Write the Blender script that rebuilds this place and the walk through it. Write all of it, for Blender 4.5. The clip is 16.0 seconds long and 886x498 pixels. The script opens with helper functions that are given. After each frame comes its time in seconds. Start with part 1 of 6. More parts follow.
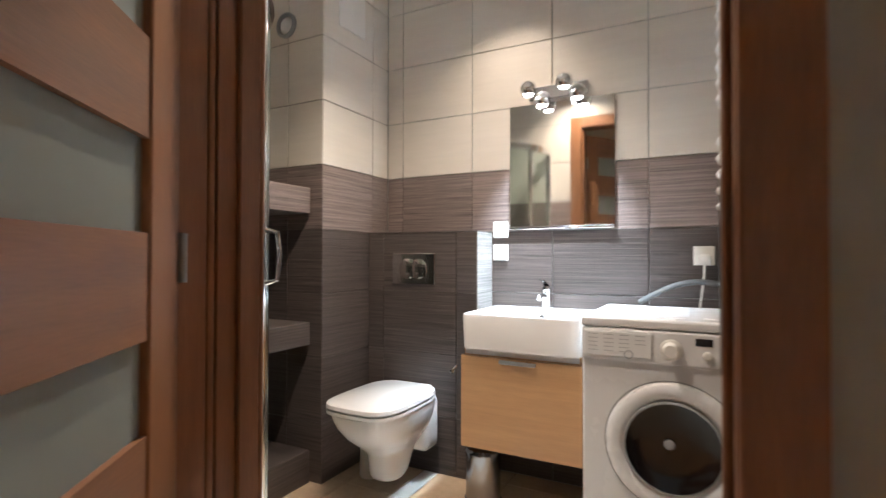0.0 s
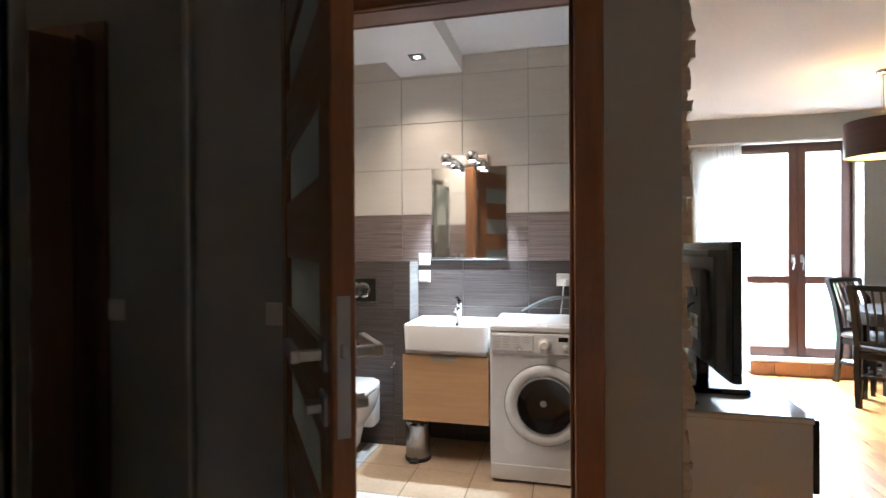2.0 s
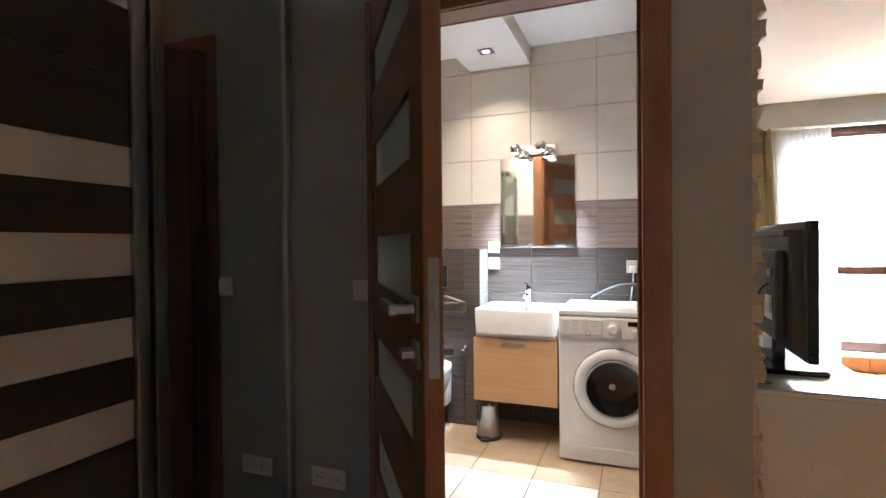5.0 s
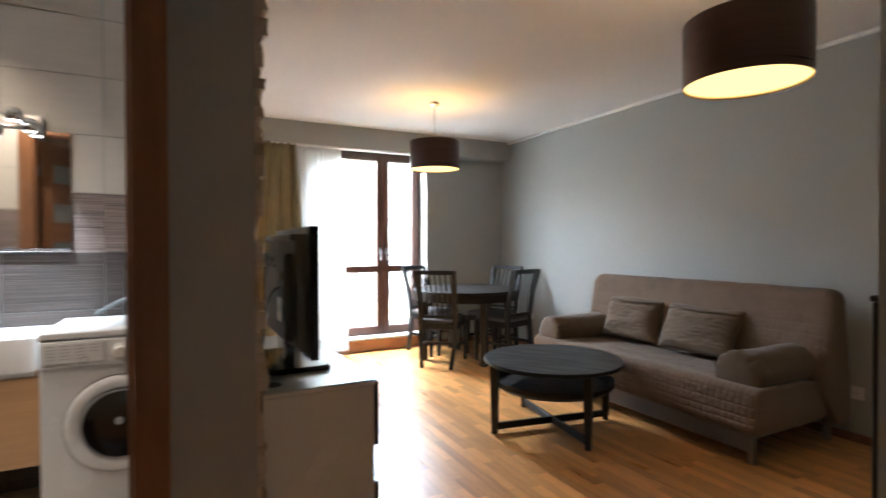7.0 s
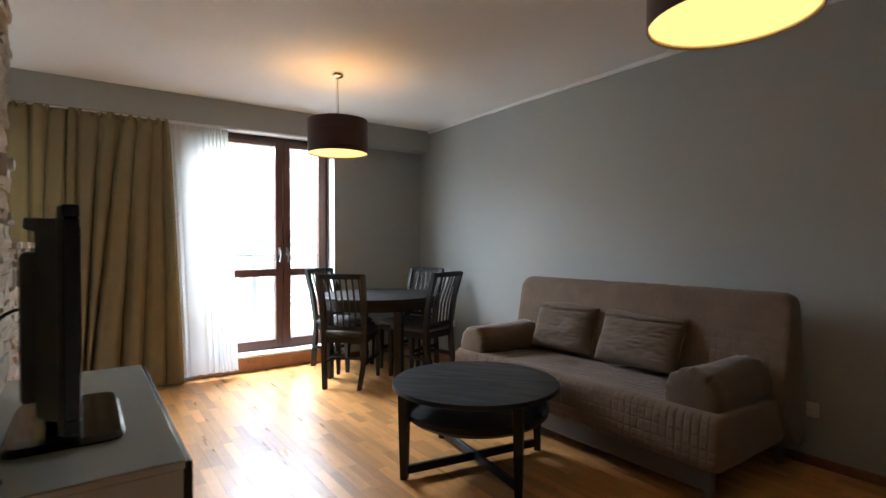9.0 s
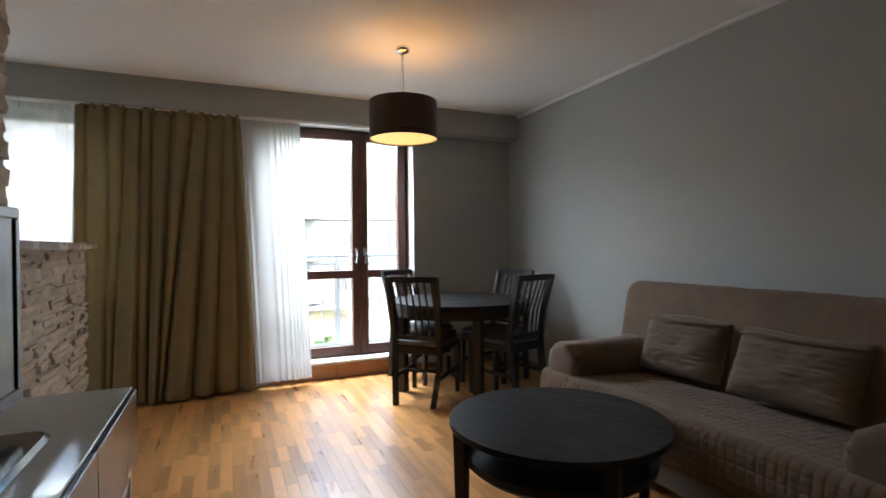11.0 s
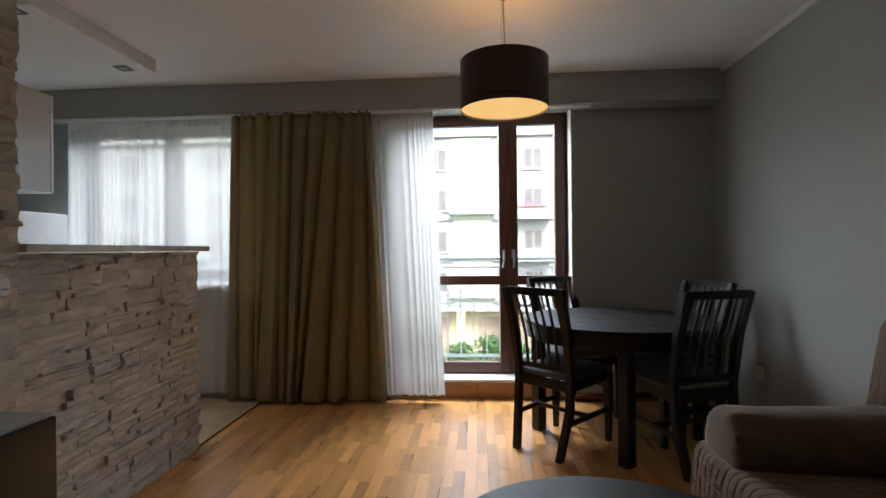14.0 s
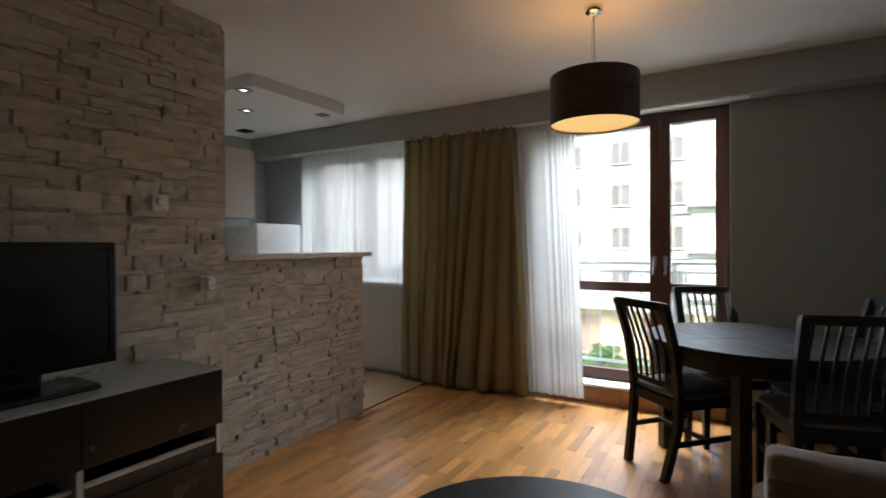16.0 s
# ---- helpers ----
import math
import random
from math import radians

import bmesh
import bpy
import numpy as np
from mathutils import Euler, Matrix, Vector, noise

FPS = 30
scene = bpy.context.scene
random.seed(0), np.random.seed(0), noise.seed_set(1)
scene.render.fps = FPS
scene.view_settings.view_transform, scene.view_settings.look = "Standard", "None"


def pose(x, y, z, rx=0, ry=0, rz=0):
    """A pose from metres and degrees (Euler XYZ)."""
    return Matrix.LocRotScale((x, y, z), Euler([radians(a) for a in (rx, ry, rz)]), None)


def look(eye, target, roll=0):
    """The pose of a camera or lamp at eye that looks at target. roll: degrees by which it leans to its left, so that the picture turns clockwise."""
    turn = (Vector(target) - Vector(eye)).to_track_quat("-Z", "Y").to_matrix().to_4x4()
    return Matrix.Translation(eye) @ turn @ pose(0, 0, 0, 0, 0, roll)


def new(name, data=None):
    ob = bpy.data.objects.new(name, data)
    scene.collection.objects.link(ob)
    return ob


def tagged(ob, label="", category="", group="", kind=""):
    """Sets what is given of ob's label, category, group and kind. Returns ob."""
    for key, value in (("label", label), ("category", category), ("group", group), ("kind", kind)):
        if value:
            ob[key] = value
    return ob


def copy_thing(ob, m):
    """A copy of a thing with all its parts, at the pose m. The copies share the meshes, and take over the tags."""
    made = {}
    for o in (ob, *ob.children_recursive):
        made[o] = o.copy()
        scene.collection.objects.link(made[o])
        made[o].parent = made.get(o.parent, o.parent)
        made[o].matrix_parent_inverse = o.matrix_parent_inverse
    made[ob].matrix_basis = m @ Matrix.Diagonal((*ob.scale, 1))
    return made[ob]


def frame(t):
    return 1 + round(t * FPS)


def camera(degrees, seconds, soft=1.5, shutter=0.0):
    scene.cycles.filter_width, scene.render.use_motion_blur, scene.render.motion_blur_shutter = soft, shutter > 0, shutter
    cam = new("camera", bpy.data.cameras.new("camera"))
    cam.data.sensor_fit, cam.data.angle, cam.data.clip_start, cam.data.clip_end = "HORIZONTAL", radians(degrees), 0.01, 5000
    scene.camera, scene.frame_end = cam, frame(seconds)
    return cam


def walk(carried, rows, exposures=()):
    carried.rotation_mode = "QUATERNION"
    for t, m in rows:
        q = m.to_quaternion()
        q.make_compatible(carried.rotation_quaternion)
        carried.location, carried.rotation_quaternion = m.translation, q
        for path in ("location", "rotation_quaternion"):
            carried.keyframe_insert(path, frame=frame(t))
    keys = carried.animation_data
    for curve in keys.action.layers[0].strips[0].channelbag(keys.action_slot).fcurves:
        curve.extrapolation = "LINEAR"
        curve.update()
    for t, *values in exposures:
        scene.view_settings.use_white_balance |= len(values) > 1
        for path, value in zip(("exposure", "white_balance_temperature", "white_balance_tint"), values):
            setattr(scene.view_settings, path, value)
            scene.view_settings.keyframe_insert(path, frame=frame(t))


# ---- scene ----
cam = camera(82.5, 16.0, 1.5, 0.6)
PATH = [
    (0, (0.662, 0.013, 1.062), (-0.265, 1.785, 1.09), 0.1),
    (0.5, (0.698, -0.242, 1.111), (-0.097, 1.594, 1.121), -0.1),
    (1, (0.699, -0.473, 1.17), (0.026, 1.411, 1.16), -0.2),
    (1.5, (0.668, -0.681, 1.236), (0.136, 1.248, 1.228), -0.4),
    (2, (0.665, -0.88, 1.277), (0.194, 1.064, 1.268), -0.3),
    (2.5, (0.649, -1.0, 1.281), (0.173, 0.943, 1.268), -0.4),
    (3, (0.633, -1.046, 1.265), (0.083, 0.877, 1.246), -0.4),
    (5.5, (0.722, -0.979, 1.224), (-0.001, 0.886, 1.201), -0.6),
    (6, (0.78, -0.921, 1.223), (0.734, 1.079, 1.197), -0.5),
    (6.5, (0.786, -0.868, 1.231), (1.352, 1.05, 1.21), -0.3),
    (7, (0.812, -0.812, 1.224), (1.724, 0.969, 1.203), -0.2),
    (7.5, (0.905, -0.685, 1.224), (2.001, 0.988, 1.199), -0.1),
    (8, (0.997, -0.562, 1.22), (2.177, 1.052, 1.195), -0.3),
    (10.5, (1.642, 0.033, 1.183), (2.591, 1.793, 1.178), -0.2),
    (11, (1.725, 0.098, 1.181), (2.518, 1.934, 1.172), -0.6),
    (11.5, (1.832, 0.204, 1.163), (2.461, 2.103, 1.165), -0.7),
    (12, (1.978, 0.293, 1.175), (2.436, 2.24, 1.172), -0.7),
    (12.5, (2.15, 0.371, 1.174), (2.437, 2.351, 1.172), -0.6),
    (13, (2.303, 0.485, 1.151), (2.434, 2.48, 1.161), -0.6),
    (13.5, (2.466, 0.579, 1.161), (2.464, 2.579, 1.171), -0.6),
    (14, (2.672, 0.675, 1.187), (2.532, 2.67, 1.188), -0.6),
    (14.5, (2.848, 0.691, 1.194), (2.514, 2.663, 1.197), -0.5),
    (15, (3.029, 0.629, 1.228), (2.48, 2.552, 1.225), -0.4),
    (15.5, (3.226, 0.608, 1.236), (2.458, 2.454, 1.228), -0.4),
    (16, (3.452, 0.6, 1.271), (2.442, 2.326, 1.256), -0.3),
]
# hall, sky and lamps: exposure follows the clip's camera
EXPOSURES = [(t, e, k, 6) for t, e, k in (
    (0.0, 5.95, 5600), (0.7, 6.0, 5500), (1.5, 5.8, 5400), (3.0, 5.7, 5400), (5.5, 6.35, 5450), (6.0, 5.8, 5450), (6.5, 5.45, 5550), (7.0, 5.3, 5600), (7.5, 5.32, 5600),
    (8.0, 5.12, 5650), (10.5, 4.22, 5650), (12.5, 3.75, 5850), (14.5, 3.43, 5850), (16.0, 3.52, 5900))]
walk(cam, [(t, look(eye, target, roll)) for t, eye, target, roll in PATH], EXPOSURES)

# ---- world and sun ----
world = bpy.data.worlds.new("overcast_sky")
scene.world = world
world.use_nodes = True
wn = world.node_tree.nodes
sky = wn.new("ShaderNodeTexSky")
sky.sky_type = "NISHITA"
sky.sun_disc = False
sky.sun_elevation, sky.sun_rotation = radians(43), radians(170)
sky.dust_density, sky.air_density, sky.ozone_density = 4.0, 1.0, 1.0
world.node_tree.links.new(sky.outputs[0], wn["Background"].inputs[0])
wn["Background"].inputs[1].default_value = 0.11
sun_data = bpy.data.lights.new("sun", "SUN")
sun_data.energy, sun_data.angle, sun_data.color = 0.5, radians(14), (1.0, 0.96, 0.9)
sun = new("sun", sun_data)
sun.matrix_world = look((8, -22, 26), (3, 6, 0))


def lamp(name, kind, place, watts, colour, size=0.05, target=None, spread=70):
    data = bpy.data.lights.new(name, kind)
    data.energy, data.color = watts, colour
    if kind == "AREA":
        data.shape, data.size, data.size_y = "RECTANGLE", *size
    else:
        data.shadow_soft_size = size
    if kind == "SPOT":
        data.spot_size, data.spot_blend = radians(spread), 0.9
    ob = new(name, data)
    ob.matrix_world = look(place, target or (place[0], place[1], place[2] - 1.0001))
    return ob


WARM = (1.0, 0.67, 0.36)
SOFTWARM = (1.0, 0.81, 0.63)
PENDANTS = [(2.81, 3.245), (2.76, 0.406)]
for px, py in PENDANTS:
    lamp("pendant_bulb", "POINT", (px, py, 2.0), 0.18, WARM, 0.06)
# the third spot is unseen, added at the spacing of the first two
BATH_SPOTS = [(-0.2, 2.05), (-0.2, 1.545), (-0.2, 1.04)]
for px, py in BATH_SPOTS:
    lamp("bath_spot", "SPOT", (px, py, 2.40), 0.5 if py > 2 else 1.15, (1.0, 0.75, 0.54), 0.015, None, 124)
for px, py in ((-0.03, 2.215), (0.095, 2.21)):
    lamp("mirror_spot", "SPOT", (px, py, 1.79), 2.0, (0.92, 0.97, 1.0), 0.02, (px, py + 0.06, 1.0), 76)
KITCHEN_SPOTS = [(0.37, 3.03), (-0.075, 3.405)]
for px, py in KITCHEN_SPOTS:
    lamp("kitchen_spot", "SPOT", (px, py, 2.385), 1.2, SOFTWARM, 0.012, None, 110)

# area lamps outside that stand in for the open sky over the yard, as it falls in through the two windows
lamp("window_daylight", "AREA", (2.72, 5.75, 2.85), 32, (1.0, 0.985, 0.955), (2.4, 1.2), (2.9, 4.0, 1.0))
# fill lamp hidden behind the wall pier, added to brighten the east wall
lamp("side_daylight", "AREA", (1.50, 5.72, 1.35), 3.0, (1.0, 0.97, 0.93), (1.0, 2.2), (4.47, 3.0, 1.5))
lamp("kitchen_daylight", "AREA", (0.1, 5.75, 2.85), 13, (1.0, 0.975, 0.94), (1.7, 1.1), (0.3, 4.0, 1.0))

# ---- materials ----


def mat(name, base, rough=0.5, metal=0.0, var=0.12, scale=6.0, bump=0.05, fine=80.0, stretch=(1, 1, 1), rnd=0.0, coat=0.0, island=0.0, spec=0.5, sheen=0.0):
    """A surface with blotches at one scale, grain at a finer one, relief and uneven gloss."""
    m = bpy.data.materials.new(name)
    m.use_nodes = True
    nt = m.node_tree
    n, l = nt.nodes, nt.links
    b = n["Principled BSDF"]
    co = n.new("ShaderNodeTexCoord")
    mp = n.new("ShaderNodeMapping")
    mp.inputs["Scale"].default_value = stretch
    l.new(co.outputs["Object"], mp.inputs[0])
    big = n.new("ShaderNodeTexNoise")
    big.inputs["Scale"].default_value, big.inputs["Detail"].default_value = scale, 5
    small = n.new("ShaderNodeTexNoise")
    small.inputs["Scale"].default_value, small.inputs["Detail"].default_value = fine, 3
    l.new(mp.outputs[0], big.inputs[0])
    l.new(mp.outputs[0], small.inputs[0])
    mix = n.new("ShaderNodeMath")
    mix.operation = "MULTIPLY_ADD"
    l.new(small.outputs[0], mix.inputs[0])
    mix.inputs[1].default_value = 0.5
    l.new(big.outputs[0], mix.inputs[2])
    last = mix.outputs[0]
    if rnd or island:
        src = n.new("ShaderNodeObjectInfo") if rnd else n.new("ShaderNodeNewGeometry")
        more = n.new("ShaderNodeMath")
        more.operation = "MULTIPLY_ADD"
        l.new(src.outputs["Random" if rnd else "Random Per Island"], more.inputs[0])
        more.inputs[1].default_value = rnd or island
        l.new(last, more.inputs[2])
        last = more.outputs[0]
        off = n.new("ShaderNodeVectorMath")
        off.operation = "ADD"
        l.new(co.outputs["Object"], off.inputs[0])
        l.new(src.outputs["Random" if rnd else "Random Per Island"], off.inputs[1])
        l.new(off.outputs[0], mp.inputs[0])
    lo, hi = 0.45, 1.05 + (rnd or island)
    ramp = n.new("ShaderNodeMapRange")
    ramp.inputs[1].default_value, ramp.inputs[2].default_value = lo, hi
    ramp.inputs[3].default_value, ramp.inputs[4].default_value = 1 - var - 0.5 * (rnd or island), 1 + var + 0.5 * (rnd or island)
    l.new(last, ramp.inputs[0])
    col = n.new("ShaderNodeVectorMath")
    col.operation = "SCALE"
    col.inputs[0].default_value = base
    l.new(ramp.outputs[0], col.inputs["Scale"])
    l.new(col.outputs[0], b.inputs["Base Color"])
    rr = n.new("ShaderNodeMapRange")
    rr.inputs[1].default_value, rr.inputs[2].default_value = 0.3, 0.7
    rr.inputs[3].default_value, rr.inputs[4].default_value = max(rough - 0.08, 0.02), min(rough + 0.08, 1)
    l.new(big.outputs[0], rr.inputs[0])
    l.new(rr.outputs[0], b.inputs["Roughness"])
    b.inputs["Metallic"].default_value = metal
    b.inputs["Specular IOR Level"].default_value = spec
    b.inputs["Coat Weight"].default_value = coat
    b.inputs["Coat Roughness"].default_value = 0.08
    b.inputs["Sheen Weight"].default_value, b.inputs["Sheen Roughness"].default_value = sheen, 0.35
    if bump:
        bp = n.new("ShaderNodeBump")
        bp.inputs["Strength"].default_value, bp.inputs["Distance"].default_value = min(1, bump * 4), 0.002
        l.new(mix.outputs[0], bp.inputs["Height"])
        l.new(bp.outputs[0], b.inputs["Normal"])
    return m


def glow(name, colour, strength):
    m = bpy.data.materials.new(name)
    m.use_nodes = True
    b = m.node_tree.nodes["Principled BSDF"]
    b.inputs["Base Color"].default_value = (*colour, 1)
    b.inputs["Emission Color"].default_value = (*colour, 1)
    b.inputs["Emission Strength"].default_value = strength
    b.inputs["Roughness"].default_value = 0.6
    return m


def glass(name, tint, rough=0.0, clear=0.9):
    """Thin pane: mostly clear, with a glossy skin."""
    m = bpy.data.materials.new(name)
    m.use_nodes = True
    n, l = m.node_tree.nodes, m.node_tree.links
    t = n.new("ShaderNodeBsdfTransparent")
    t.inputs[0].default_value = (*tint, 1)
    g = n.new("ShaderNodeBsdfGlossy")
    g.inputs["Roughness"].default_value = rough
    lw = n.new("ShaderNodeLayerWeight")
    lw.inputs[0].default_value = 0.5
    po = n.new("ShaderNodeMath")
    po.operation = "POWER"
    po.inputs[1].default_value = 4.0
    l.new(lw.outputs["Facing"], po.inputs[0])
    fr = n.new("ShaderNodeMath")
    fr.operation = "MULTIPLY_ADD"
    fr.inputs[1].default_value, fr.inputs[2].default_value = 0.55, 0.025
    l.new(po.outputs[0], fr.inputs[0])
    mx = n.new("ShaderNodeMixShader")
    l.new(fr.outputs[0], mx.inputs[0])
    l.new(t.outputs[0], mx.inputs[1])
    l.new(g.outputs[0], mx.inputs[2])
    l.new(mx.outputs[0], n["Material Output"].inputs[0])
    return m


def cloth(name, colour, through_light, clear=0.0, weave=500.0, var=0.1):
    """Woven cloth: scatters, lets light through, and may be partly open between its threads."""
    m = bpy.data.materials.new(name)
    m.use_nodes = True
    n, l = m.node_tree.nodes, m.node_tree.links
    co = n.new("ShaderNodeTexCoord")
    no = n.new("ShaderNodeTexNoise")
    no.inputs["Scale"].default_value = 9
    fi = n.new("ShaderNodeTexNoise")
    fi.inputs["Scale"].default_value = weave
    l.new(co.outputs["Object"], no.inputs[0])
    l.new(co.outputs["Object"], fi.inputs[0])
    rg = n.new("ShaderNodeMapRange")
    rg.inputs[3].default_value, rg.inputs[4].default_value = 1 - var, 1 + var
    l.new(no.outputs[0], rg.inputs[0])
    sc = n.new("ShaderNodeVectorMath")
    sc.operation = "SCALE"
    sc.inputs[0].default_value = colour
    l.new(rg.outputs[0], sc.inputs["Scale"])
    d = n.new("ShaderNodeBsdfDiffuse")
    tr = n.new("ShaderNodeBsdfTranslucent")
    bp = n.new("ShaderNodeBump")
    bp.inputs["Strength"].default_value, bp.inputs["Distance"].default_value = 0.3, 0.001
    l.new(fi.outputs[0], bp.inputs["Height"])
    for s in (d, tr):
        l.new(sc.outputs[0], s.inputs[0])
        l.new(bp.outputs[0], s.inputs["Normal"])
    mx = n.new("ShaderNodeMixShader")
    mx.inputs[0].default_value = through_light
    l.new(d.outputs[0], mx.inputs[1])
    l.new(tr.outputs[0], mx.inputs[2])
    out = mx
    if clear:
        tp = n.new("ShaderNodeBsdfTransparent")
        out = n.new("ShaderNodeMixShader")
        out.inputs[0].default_value = clear
        l.new(mx.outputs[0], out.inputs[1])
        l.new(tp.outputs[0], out.inputs[2])
    l.new(out.outputs[0], n["Material Output"].inputs[0])
    return m


def reeded(name, base, rough):
    """Ceramic tile printed with fine level streaks."""
    return mat(name, base, rough, 0, 0.8, 2.4, 0.2, 12.0, (1.0, 1.0, 80), 0.12)


